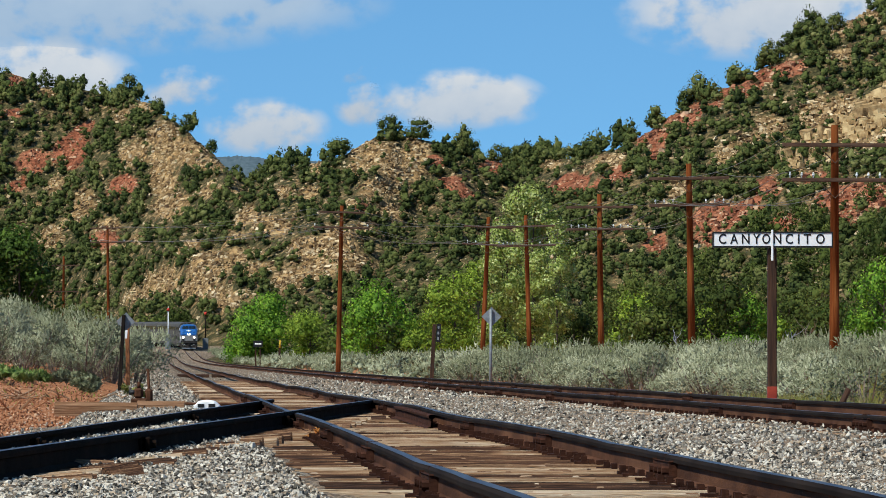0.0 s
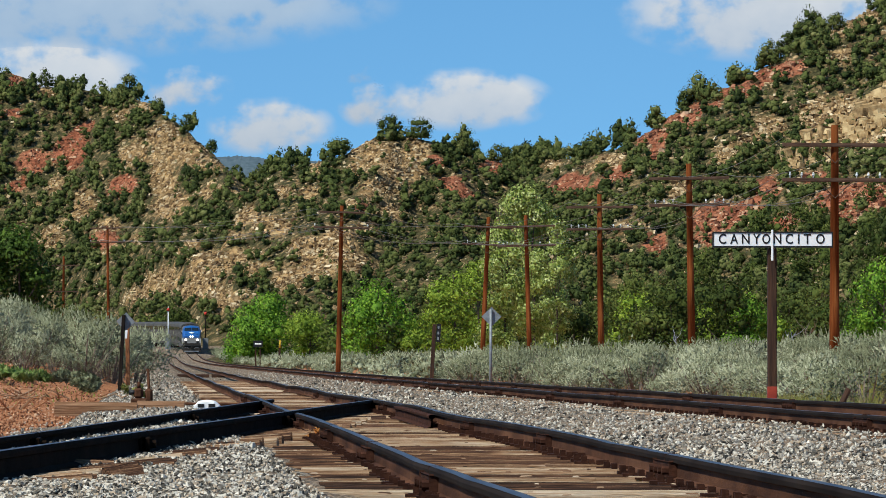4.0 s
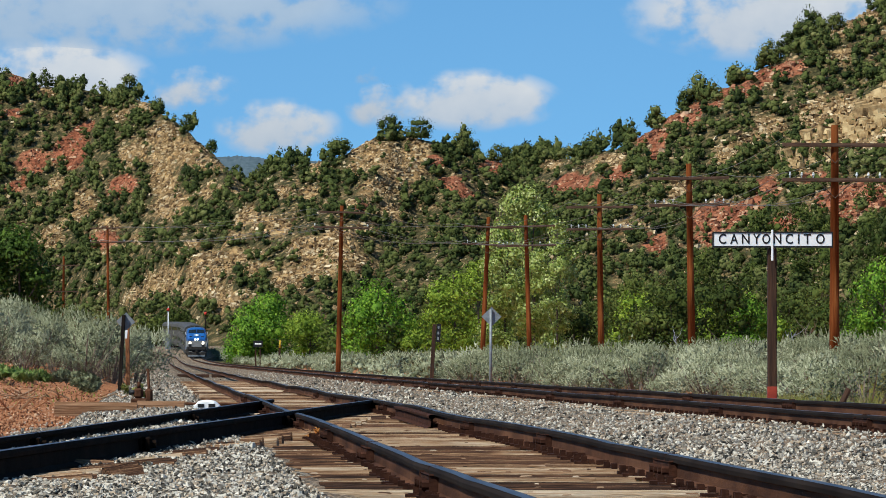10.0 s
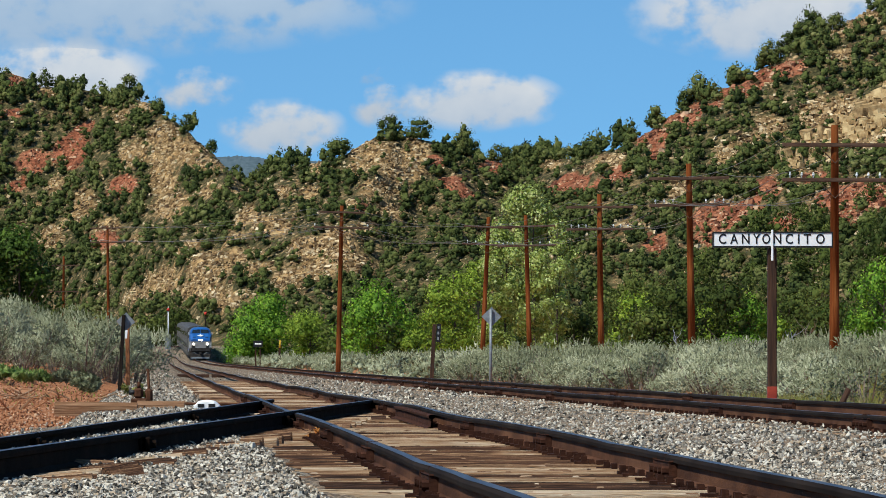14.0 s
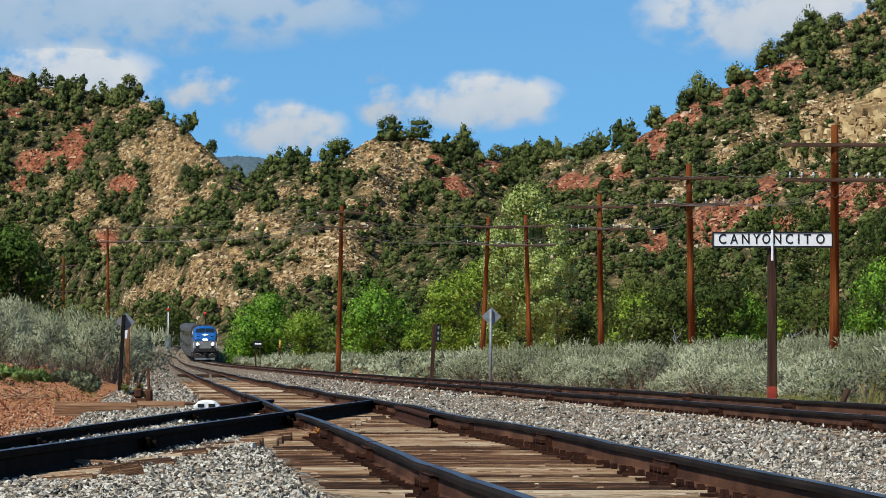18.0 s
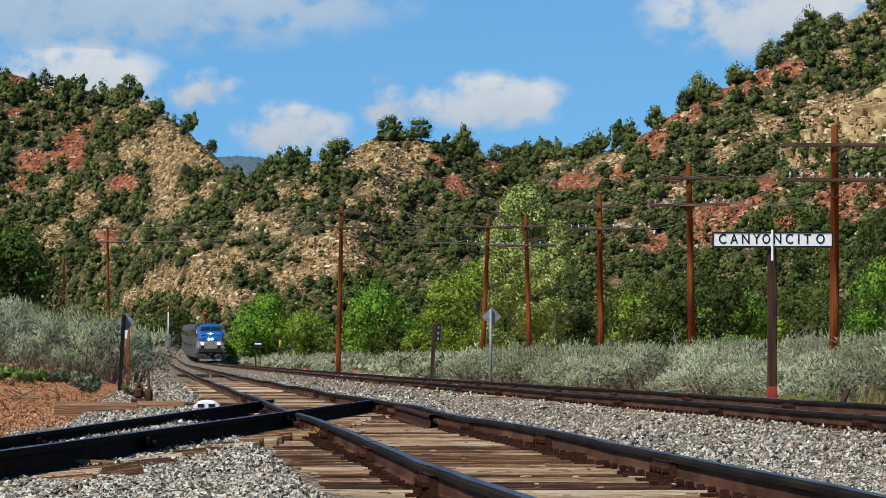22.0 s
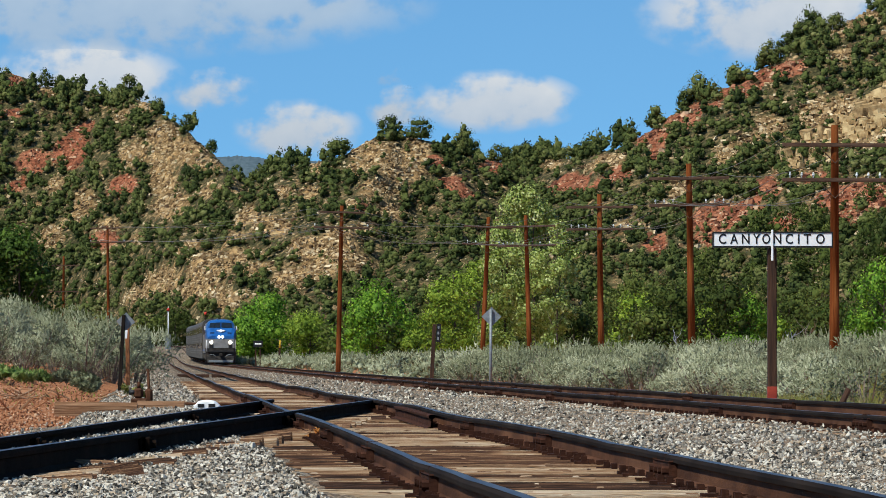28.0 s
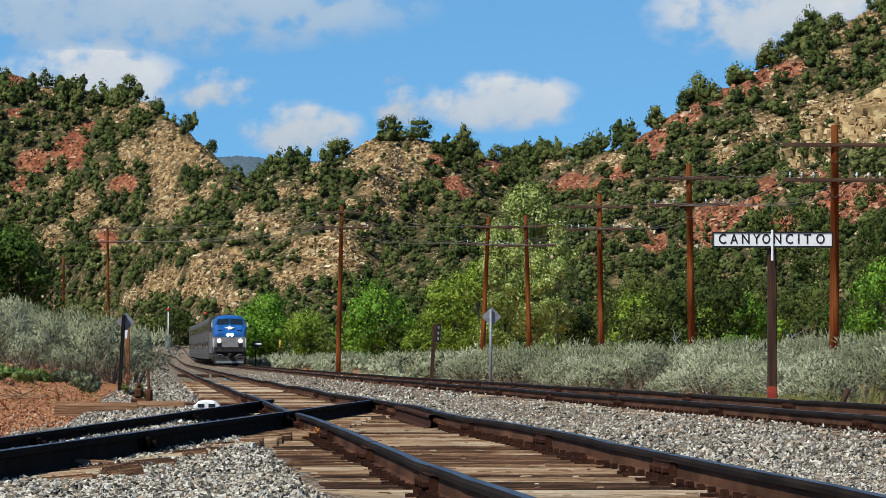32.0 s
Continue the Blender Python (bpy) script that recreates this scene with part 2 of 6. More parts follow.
def terrain_material():
    m = bpy.data.materials.new("canyon_ground")
    m.use_nodes = True
    nt = m.node_tree
    N, L = nt.nodes.new, nt.links.new
    bs = nt.nodes["Principled BSDF"]
    bs.inputs["Roughness"].default_value = 0.95
    bs.inputs["Specular IOR Level"].default_value = 0.1
    co = N("ShaderNodeTexCoord")

    def nz(scale, detail, stops, stretch=(1, 1, 1)):
        mp = N("ShaderNodeMapping")
        mp.inputs["Scale"].default_value = stretch
        L(co.outputs["Object"], mp.inputs["Vector"])
        n = N("ShaderNodeTexNoise")
        n.inputs["Scale"].default_value, n.inputs["Detail"].default_value = scale, detail
        n.inputs["Roughness"].default_value = 0.65
        L(mp.outputs["Vector"], n.inputs["Vector"])
        r = N("ShaderNodeValToRGB")
        el = r.color_ramp.elements
        while len(el) < len(stops):
            el.new(0.5)
        for e, (p, c) in zip(el, stops):
            e.position, e.color = p, (*c, 1)
        L(n.outputs["Fac"], r.inputs["Fac"])
        return r.outputs["Color"], n.outputs["Fac"]

    def mix(f, a, b):
        x = N("ShaderNodeMix")
        x.data_type = "RGBA"
        L(f, x.inputs["Factor"]), L(a, x.inputs["A"]), L(b, x.inputs["B"])
        return x.outputs["Result"]
    tan, h1 = nz(0.30, 9, [(0.32, (0.075, 0.046, 0.020)), (0.46, (0.23, 0.142, 0.062)), (0.56, (0.38, 0.25, 0.115)), (0.72, (0.56, 0.42, 0.22))])
    red, h2 = nz(0.25, 9, [(0.3, (0.13, 0.045, 0.024)), (0.5, (0.29, 0.10, 0.052)), (0.72, (0.44, 0.21, 0.115))])
    duff, _ = nz(0.5, 9, [(0.32, (0.030, 0.032, 0.013)), (0.5, (0.075, 0.068, 0.030)), (0.6, (0.21, 0.145, 0.07)), (0.7, (0.44, 0.32, 0.17))])
    # where rock lies bare, and where it is red: laid down with the ground, frayed by noise
    _, wob = nz(0.22, 6, [(0, (0, 0, 0)), (1, (1, 1, 1))])

    def ragged(which, lo, hi):
        at_ = N("ShaderNodeAttribute")
        at_.attribute_name = which
        ad = N("ShaderNodeMath")
        ad.operation = "MULTIPLY_ADD"
        L(wob, ad.inputs[0])
        ad.inputs[1].default_value = 0.9
        L(at_.outputs["Fac"], ad.inputs[2])
        mr_ = N("ShaderNodeMapRange")
        mr_.inputs["From Min"].default_value, mr_.inputs["From Max"].default_value = lo + 0.45, hi + 0.45
        L(ad.outputs[0], mr_.inputs["Value"])
        return mr_.outputs[0]
    open_rock, mask = ragged("bare", 0.25, 0.6), ragged("red", 0.3, 0.5)

    def cells(scale, lo, hi):
        v = N("ShaderNodeTexVoronoi")
        v.inputs["Scale"].default_value = scale
        L(co.outputs["Object"], v.inputs["Vector"])
        s = N("ShaderNodeSeparateColor")
        L(v.outputs["Color"], s.inputs[0])
        m_ = N("ShaderNodeMapRange")
        m_.inputs["To Min"].default_value, m_.inputs["To Max"].default_value = lo, hi
        L(s.outputs[0], m_.inputs["Value"])
        return m_.outputs[0], v.outputs["Distance"]

    def times(col, f):
        x = N("ShaderNodeMix")
        x.data_type, x.blend_type = "RGBA", "MULTIPLY"
        x.inputs["Factor"].default_value = 1.0
        g = N("ShaderNodeCombineColor")
        for k in range(3):
            L(f, g.inputs[k])
        L(col, x.inputs["A"]), L(g.outputs[0], x.inputs["B"])
        return x.outputs["Result"]
    big, bigd = cells(0.75, 0.55, 1.35)
    small, smalld = cells(2.1, 0.6, 1.3)
    tan, red = mix(open_rock, times(duff, small), times(times(tan, big), small)), times(red, small)
    near, _ = nz(1.4, 10, [(0.3, (0.16, 0.058, 0.024)), (0.5, (0.36, 0.145, 0.06)), (0.74, (0.52, 0.31, 0.17))])
    sep = N("ShaderNodeSeparateXYZ")
    L(co.outputs["Object"], sep.inputs[0])
    mr = N("ShaderNodeMapRange")
    mr.inputs["From Min"].default_value, mr.inputs["From Max"].default_value = 420, 620
    L(sep.outputs["Y"], mr.inputs["Value"])
    L(mix(mr.outputs[0], near, mix(mask, tan, red)), bs.inputs["Base Color"])
    nb = N("ShaderNodeTexNoise")
    nb.inputs["Scale"].default_value, nb.inputs["Detail"].default_value = 1.1, 9
    L(co.outputs["Object"], nb.inputs["Vector"])
    b = N("ShaderNodeBump")
    b.inputs["Distance"].default_value = 0.9
    ms_ = N("ShaderNodeMapRange")
    ms_.inputs["To Min"].default_value = 0.06
    L(mr.outputs[0], ms_.inputs["Value"])
    L(ms_.outputs[0], b.inputs["Strength"])
    hb = N("ShaderNodeMath")
    hb.operation = "MULTIPLY_ADD"
    L(bigd, hb.inputs[0])
    hb.inputs[1].default_value = -0.6
    L(nb.outputs["Fac"], hb.inputs[2])
    L(hb.outputs[0], b.inputs["Height"])
    L(b.outputs["Normal"], bs.inputs["Normal"])
    return m


M_GROUND = terrain_material()


def ballast_material():
    """Crushed stone: each cell a stone of its own tone, darkened for shaded gaps."""
    m = bpy.data.materials.new("ballast_bed_gravel")
    m.use_nodes = True
    nt = m.node_tree
    N, L = nt.nodes.new, nt.links.new
    bs = nt.nodes["Principled BSDF"]
    bs.inputs["Roughness"].default_value, bs.inputs["Specular IOR Level"].default_value = 0.95, 0.1
    co, vo, sp, rp = N("ShaderNodeTexCoord"), N("ShaderNodeTexVoronoi"), N("ShaderNodeSeparateColor"), N("ShaderNodeValToRGB")
    vo.inputs["Scale"].default_value = 24
    L(co.outputs["Object"], vo.inputs["Vector"]), L(vo.outputs["Color"], sp.inputs[0]), L(sp.outputs[0], rp.inputs["Fac"])
    el = rp.color_ramp.elements
    while len(el) < 5:
        el.new(0.5)
    for e, (p, c) in zip(el, ((0.0, (0.02, 0.017, 0.013)), (0.25, (0.085, 0.073, 0.056)), (0.55, (0.22, 0.19, 0.145)), (0.75, (0.30, 0.21, 0.13)), (1.0, (0.50, 0.45, 0.36)))):
        e.position, e.color = p, (*c, 1)
    nz, mr, mx = N("ShaderNodeTexNoise"), N("ShaderNodeMapRange"), N("ShaderNodeMix")
    nz.inputs["Scale"].default_value, nz.inputs["Detail"].default_value = 0.3, 6
    mr.inputs["From Min"].default_value, mr.inputs["From Max"].default_value, mr.inputs["To Max"].default_value = 0.38, 0.66, 0.7
    mx.data_type = "RGBA"
    mx.inputs["B"].default_value = (0.29, 0.20, 0.13, 1)
    L(co.outputs["Object"], nz.inputs["Vector"]), L(nz.outputs["Fac"], mr.inputs["Value"]), L(mr.outputs[0], mx.inputs["Factor"]), L(rp.outputs["Color"], mx.inputs["A"])
    L(mx.outputs["Result"], bs.inputs["Base Color"])
    iv, b = N("ShaderNodeMath"), N("ShaderNodeBump")
    iv.operation = "MULTIPLY"
    iv.inputs[1].default_value = -1.0
    b.inputs["Strength"].default_value, b.inputs["Distance"].default_value = 1.0, 0.05
    L(vo.outputs["Distance"], iv.inputs[0]), L(iv.outputs[0], b.inputs["Height"]), L(b.outputs["Normal"], bs.inputs["Normal"])
    return m


M_BALLAST = ballast_material()
# far forest tinted blue: the haze of distance is put into its colour
M_FARFOREST = mat("haze_blue_forest", two((0.05, 0.085, 0.105), (0.10, 0.14, 0.16)), 0.25, rough=1.0, bump=1)


# ---- mesh helpers ----
def link_mesh(name, V, F, material, parent=None, label="", smooth=False, normals=None, tint=None):
    """Links triangles or quads, given as arrays, as one mesh object; leaves may take the normals of their clump."""
    me = bpy.data.meshes.new(name)
    V, F = np.asarray(V, dtype=np.float32), np.asarray(F, dtype=np.int32)
    k = F.shape[1]
    me.vertices.add(len(V))
    me.vertices.foreach_set("co", V.ravel())
    me.loops.add(F.size)
    me.loops.foreach_set("vertex_index", F.ravel())
    me.polygons.add(len(F))
    me.polygons.foreach_set("loop_start", np.arange(len(F), dtype=np.int32) * k)
    me.polygons.foreach_set("loop_total", np.full(len(F), k, dtype=np.int32))
    me.update(calc_edges=True)
    me.polygons.foreach_set("use_smooth", np.full(len(F), bool(smooth or normals is not None)))
    if normals is not None:
        me.normals_split_custom_set_from_vertices(normals)
    if tint is not None:
        me.attributes.new("tint", "FLOAT", "POINT").data.foreach_set("value", np.asarray(tint, dtype=np.float32))
    me.materials.append(material)
    ob = new(name, me)
    if parent:
        ob.parent = parent
    if label:
        tagged(ob, label)
    return ob


def part(name, bm, material, parent=None, label="", smooth=False):
    me = bpy.data.meshes.new(name)
    bmesh.ops.recalc_face_normals(bm, faces=bm.faces)
    bm.to_mesh(me)
    bm.free()
    if smooth:
        me.polygons.foreach_set("use_smooth", np.ones(len(me.polygons), dtype=bool))
    me.materials.append(material)
    ob = new(name, me)
    if parent:
        ob.parent = parent
    if label:
        tagged(ob, label)
    return ob


def put_box(bm, x0, x1, y0, y1, z0, z1, bevel=0.0, m=None):
    g = bmesh.ops.create_cube(bm, size=1)
    for v in g["verts"]:
        v.co = Vector((x0 + (v.co.x + 0.5) * (x1 - x0), y0 + (v.co.y + 0.5) * (y1 - y0), z0 + (v.co.z + 0.5) * (z1 - z0)))
    vs = g["verts"]
    if bevel:
        es = list({e for v in vs for e in v.link_edges})
        r = bmesh.ops.bevel(bm, geom=es, offset=bevel, segments=1, affect="EDGES")
        vs = list({v for f in r["faces"] for v in f.verts} | {v for v in vs if v.is_valid})
    if m is not None:
        bmesh.ops.transform(bm, matrix=m, verts=vs)
    return vs


def put_cyl(bm, a, b, r0, r1=None, seg=10):
    a, b = Vector(a), Vector(b)
    r1 = r0 if r1 is None else r1
    g = bmesh.ops.create_cone(bm, cap_ends=True, segments=seg, radius1=r0, radius2=r1, depth=(b - a).length)
    q = (b - a).to_track_quat("Z", "Y").to_matrix().to_4x4()
    bmesh.ops.transform(bm, matrix=Matrix.Translation((a + b) / 2) @ q, verts=g["verts"])
    return g["verts"]


def box_part(name, dims, material, parent, bevel=0.0, label="", m=None):
    bm = bmesh.new()
    put_box(bm, *dims, bevel=bevel, m=m)
    return part(name, bm, material, parent, label)


def cyl_part(name, a, b, r0, material, parent, r1=None, seg=12, label=""):
    bm = bmesh.new()
    put_cyl(bm, a, b, r0, r1, seg)
    return part(name, bm, material, parent, label, smooth=True)


def thing(name, m, label, category, group="", kind=""):
    ob = new(name)
    ob.matrix_basis = m
    return tagged(ob, label, category, group, kind)


# ---- the lie of the land ----
RAIL_Z = ([-100, 150, 394, 476, 523, 570, 629, 675, 728, 769, 850, 1000, 1300], [0.03, 0.03, 0.22, 0.34, 0.46, 0.62, 0.86, 1.3, 1.95, 2.5, 3.4, 4.6, 6.0])


def rail_z(d):
    return np.interp(d, *RAIL_Z)


def main_x(d):
    """Centre line of the main track: straight, then a bend to the left far off."""
    e = np.maximum(0, d - 790)
    return 3.85 - 0.0658 * (d - 53.7) - 0.0006 * e * e


def siding_x(d):
    e = np.maximum(0, d - 640)
    return -1.65 - 0.0632 * (d - 60.3) - 0.00035 * e * e


def fbm(x, y, seed, octaves=5):
    """Smooth value noise on arrays."""
    r = np.random.RandomState(seed)
    tot, amp = np.zeros_like(x, dtype=float), 1.0
    tab = r.rand(256, 256)
    for o in range(octaves):
        f = 2.0 ** o
        xf, yf = x * f + 17.3 * o, y * f + 9.1 * o
        xi, yi = np.floor(xf).astype(int), np.floor(yf).astype(int)
        u, v = xf - xi, yf - yi
        u, v = u * u * (3 - 2 * u), v * v * (3 - 2 * v)
        a, b = tab[xi % 256, yi % 256], tab[(xi + 1) % 256, yi % 256]
        c, d = tab[xi % 256, (yi + 1) % 256], tab[(xi + 1) % 256, (yi + 1) % 256]
        tot += amp * ((a * (1 - u) + b * u) * (1 - v) + (c * (1 - u) + d * u) * v - 0.5)
        amp *= 0.5
    return tot


# crests of the hills: x, y, height, and the fall of the slope below each
WEST_CREST = [(-330, 1240, 100), (-200, 1180, 80), (-113, 1150, 73), (-95, 1145, 69), (-80, 1140, 68), (-71, 1110, 61.5), (-60, 1080, 52.5), (-51, 1040, 45), (-46, 990, 37), (-44, 930, 16)]
MIDDLE_CREST = [(-60, 1180, 46.5), (-40, 1080, 44.5), (-27, 1010, 45), (-19, 995, 48), (-12, 990, 51), (-5, 988, 50.5), (2, 990, 49), (8, 995, 47), (14, 1000, 45), (24, 985, 44.5), (34, 950, 43)]
MIDDLE_SPUR = [(-12, 985, 49), (-18, 930, 33), (-24, 880, 14)]
MIDDLE_FOOT = [(4, 985, 45), (2, 900, 26), (-2, 820, 8)]
EAST_CREST = [(32, 960, 43), (37, 880, 40), (42, 845, 42), (50, 830, 44.5), (57, 815, 48.5), (64, 800, 54), (70, 790, 60), (76, 780, 62), (110, 770, 66), (330, 720, 70)]
EAST_SPUR = [(57, 815, 47), (53, 730, 31), (50, 640, 9)]
EAST_SHOULDER = [(74, 785, 58), (74, 700, 38), (70, 600, 9)]
EAST_FOOT = [(30, 940, 38), (28, 820, 18), (24, 730, 6)]
RIDGES = [(0.85, WEST_CREST), (0.55, MIDDLE_CREST), (0.60, MIDDLE_SPUR), (0.55, MIDDLE_FOOT), (0.62, EAST_CREST), (0.62, EAST_SPUR), (0.62, EAST_SHOULDER), (0.50, EAST_FOOT)]


def ridge_height(x, y):
    best = np.full(x.shape, -50.0)
    for slope, pts in RIDGES:
        for (ax, ay, az), (bx, by, bz) in zip(pts[:-1], pts[1:]):
            dx, dy = bx - ax, by - ay
            t = np.clip(((x - ax) * dx + (y - ay) * dy) / (dx * dx + dy * dy), 0, 1)
            d = np.hypot(x - ax - t * dx, y - ay - t * dy)
            best = np.maximum(best, az + t * (bz - az) - slope * d * (1 - 0.0012 * np.minimum(d, 200)))
    return best


def ground_z(x, y):
    x, y = np.asarray(x, dtype=float), np.asarray(y, dtype=float)
    base = rail_z(y) - 0.55
    right = np.clip(x - main_x(y) - 4, 0, 200)
    left = np.clip(siding_x(y) - 3.0 - x, 0, 200)
    floor = base + 0.012 * right + 0.6 * (1 - np.exp(-right / 14))
    bank = np.clip((y - 62) / 45, 0, 1) * (1 - np.exp(-left / 3.0)) * 1.0 * np.clip((900 - y) / 300, 0, 1)
    floor = floor + bank + 0.30 * np.clip((y - 36) / 12, 0, 1) * (1 - np.exp(-np.clip(siding_x(y) - 2.1 - x, 0, 50) / 0.7)) + 0.010 * left + 0.12 * fbm(x / 5.0, y / 5.0, 5, 2) * (0.3 + np.clip((right + left) / 4, 0, 1))
    hill = ridge_height(x, y) + 4.5 * fbm(x / 34.0, y / 34.0, 2) + 2.0 * fbm(x / 7.0, y / 7.0, 3)
    hill = hill + 0.3 * np.sin((hill + 1.5 * fbm(x / 15.0, y / 15.0, 4, 3)) * 1.5)
    corridor = np.clip((np.minimum(np.abs(x - main_x(y)), np.abs(x - siding_x(y))) - 7) / 12, 0, 1)
    lift = np.maximum(0, hill - floor)
    return floor + lift * np.where(y < 1100, corridor, 1.0)


GX, GY = np.arange(-131, 131.1, 2.0), np.arange(290, 1200.1, 2.5)
GZ = ground_z(*np.meshgrid(GX, GY))


def coarse_z(x, y):
    fx, fy = np.clip((x - GX[0]) / 2.0, 0, len(GX) - 1.01), np.clip((y - GY[0]) / 2.5, 0, len(GY) - 1.01)
    i, j = fx.astype(int), fy.astype(int)
    u, v = fx - i, fy - j
    return (GZ[j, i] * (1 - u) + GZ[j, i + 1] * u) * (1 - v) + (GZ[j + 1, i] * (1 - u) + GZ[j + 1, i + 1] * u) * v


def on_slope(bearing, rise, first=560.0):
    """The places on the canyon's slopes first met by these camera rays: x, y, z, and whether there is one."""
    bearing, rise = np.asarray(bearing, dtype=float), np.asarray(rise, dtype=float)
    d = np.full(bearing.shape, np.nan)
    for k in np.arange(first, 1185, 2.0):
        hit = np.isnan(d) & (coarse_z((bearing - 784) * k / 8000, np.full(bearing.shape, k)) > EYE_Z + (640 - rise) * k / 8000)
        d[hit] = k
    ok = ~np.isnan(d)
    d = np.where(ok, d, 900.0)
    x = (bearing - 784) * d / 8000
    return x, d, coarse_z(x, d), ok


# open rock on the slopes, by camera angle: bearing and rise, half-width and half-height, in parts of 8000
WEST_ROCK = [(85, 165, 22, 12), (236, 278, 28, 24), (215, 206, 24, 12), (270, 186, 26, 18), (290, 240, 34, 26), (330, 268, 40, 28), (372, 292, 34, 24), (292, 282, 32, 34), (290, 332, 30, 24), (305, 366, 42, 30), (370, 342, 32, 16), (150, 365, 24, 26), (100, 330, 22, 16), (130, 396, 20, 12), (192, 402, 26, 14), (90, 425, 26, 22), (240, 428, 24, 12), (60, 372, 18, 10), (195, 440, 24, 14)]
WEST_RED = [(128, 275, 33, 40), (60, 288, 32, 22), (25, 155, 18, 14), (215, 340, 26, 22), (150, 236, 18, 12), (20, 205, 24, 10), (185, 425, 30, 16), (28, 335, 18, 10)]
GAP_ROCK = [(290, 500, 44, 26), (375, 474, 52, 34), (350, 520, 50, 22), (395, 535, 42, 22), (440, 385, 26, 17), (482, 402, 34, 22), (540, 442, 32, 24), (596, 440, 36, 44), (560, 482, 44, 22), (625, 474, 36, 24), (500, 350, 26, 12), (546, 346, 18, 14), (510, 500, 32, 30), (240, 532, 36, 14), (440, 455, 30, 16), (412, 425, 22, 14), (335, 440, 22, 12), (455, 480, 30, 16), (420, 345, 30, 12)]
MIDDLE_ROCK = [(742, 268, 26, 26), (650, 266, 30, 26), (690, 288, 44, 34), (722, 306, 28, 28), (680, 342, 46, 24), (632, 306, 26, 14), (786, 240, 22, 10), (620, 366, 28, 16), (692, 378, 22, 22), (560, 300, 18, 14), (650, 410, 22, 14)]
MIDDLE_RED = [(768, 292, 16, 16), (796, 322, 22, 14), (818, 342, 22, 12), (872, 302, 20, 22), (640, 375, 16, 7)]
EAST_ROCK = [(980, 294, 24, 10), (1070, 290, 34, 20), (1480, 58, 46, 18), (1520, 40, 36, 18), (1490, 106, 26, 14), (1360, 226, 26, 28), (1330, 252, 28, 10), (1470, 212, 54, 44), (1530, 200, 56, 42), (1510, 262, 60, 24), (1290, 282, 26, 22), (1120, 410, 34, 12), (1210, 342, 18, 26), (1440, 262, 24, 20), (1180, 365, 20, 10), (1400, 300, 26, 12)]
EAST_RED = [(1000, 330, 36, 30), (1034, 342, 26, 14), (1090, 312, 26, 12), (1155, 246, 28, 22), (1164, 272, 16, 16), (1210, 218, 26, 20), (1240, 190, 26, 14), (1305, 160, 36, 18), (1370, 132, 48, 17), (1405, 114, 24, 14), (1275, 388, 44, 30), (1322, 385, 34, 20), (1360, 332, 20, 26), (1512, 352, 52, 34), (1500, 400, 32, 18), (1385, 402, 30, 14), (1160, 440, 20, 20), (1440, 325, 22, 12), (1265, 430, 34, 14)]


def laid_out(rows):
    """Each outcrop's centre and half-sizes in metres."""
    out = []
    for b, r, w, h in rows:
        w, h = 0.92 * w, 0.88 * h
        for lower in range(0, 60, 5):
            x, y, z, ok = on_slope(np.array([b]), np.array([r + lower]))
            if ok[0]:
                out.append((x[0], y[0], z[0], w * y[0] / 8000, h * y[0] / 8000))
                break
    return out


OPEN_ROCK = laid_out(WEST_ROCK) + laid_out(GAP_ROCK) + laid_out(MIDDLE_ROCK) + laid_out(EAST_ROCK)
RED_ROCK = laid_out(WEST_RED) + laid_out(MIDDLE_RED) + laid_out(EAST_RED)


def outcrop(x, y, z, beds):
    """1 in the midst of an outcrop, 0 away from all."""
    f = np.zeros(x.shape)
    rag = 1 + 0.9 * fbm(x / 4.0 + 3, z / 3.0 + y / 9.0, 23, 3)
    for cx, cy, cz, w, h in beds:
        f = np.maximum(f, np.exp(-(((((x - cx) / w) ** 2 + ((z - cz) / h) ** 2) * rag + ((y - cy) / 45) ** 2)) ** 2 * 0.7))
    return f


def build_ground():
    xs = np.concatenate([np.linspace(-4500, -400, 14), np.linspace(-380, -135, 16), np.arange(-130, 130.1, 1.8), np.linspace(135, 380, 16), np.linspace(400, 4500, 14)])
    ys = np.concatenate([np.linspace(-3000, -50, 14), np.arange(-40, 140, 2.5), np.arange(140, 590, 7.5), np.arange(590, 1180, 2.0), np.linspace(1185, 1262, 16), np.linspace(1270, 1700, 20), np.linspace(1800, 4800, 20)])
    X, Y = np.meshgrid(xs, ys)
    Z = ground_z(X, Y)
    n, m = X.shape
    V = np.stack([X, Y, Z], -1).reshape(-1, 3)
    i = (np.arange(n - 1)[:, None] * m + np.arange(m - 1)[None, :]).ravel()
    F = np.stack([i, i + 1, i + m + 1, i + m], -1)
    ob = link_mesh("ground", V, F, M_GROUND, smooth=True)
    for which, beds in (("bare", OPEN_ROCK), ("red", RED_ROCK)):
        ob.data.attributes.new(which, "FLOAT", "POINT").data.foreach_set("value", outcrop(V[:, 0], V[:, 1], V[:, 2], beds).astype(np.float32))
    tagged(ob, "rocky canyon slopes and red dirt valley floor", "ground", kind="structure")


build_ground()


# ---- track bed ----
# cross-section of the ballast, from the siding's centre: offset and depth below the rail head
BED = ([-5.2, -3.4, -1.9, -1.35, -1.2, 1.2, 1.35, 1.9, 2.6, 3.3, 3.9, 6.3, 7.0, 8.8], [-0.56, -0.17, -0.12, -0.19, -0.25, -0.25, -0.215, -0.215, -0.225, -0.16, -0.118, -0.118, -0.15, -0.75])


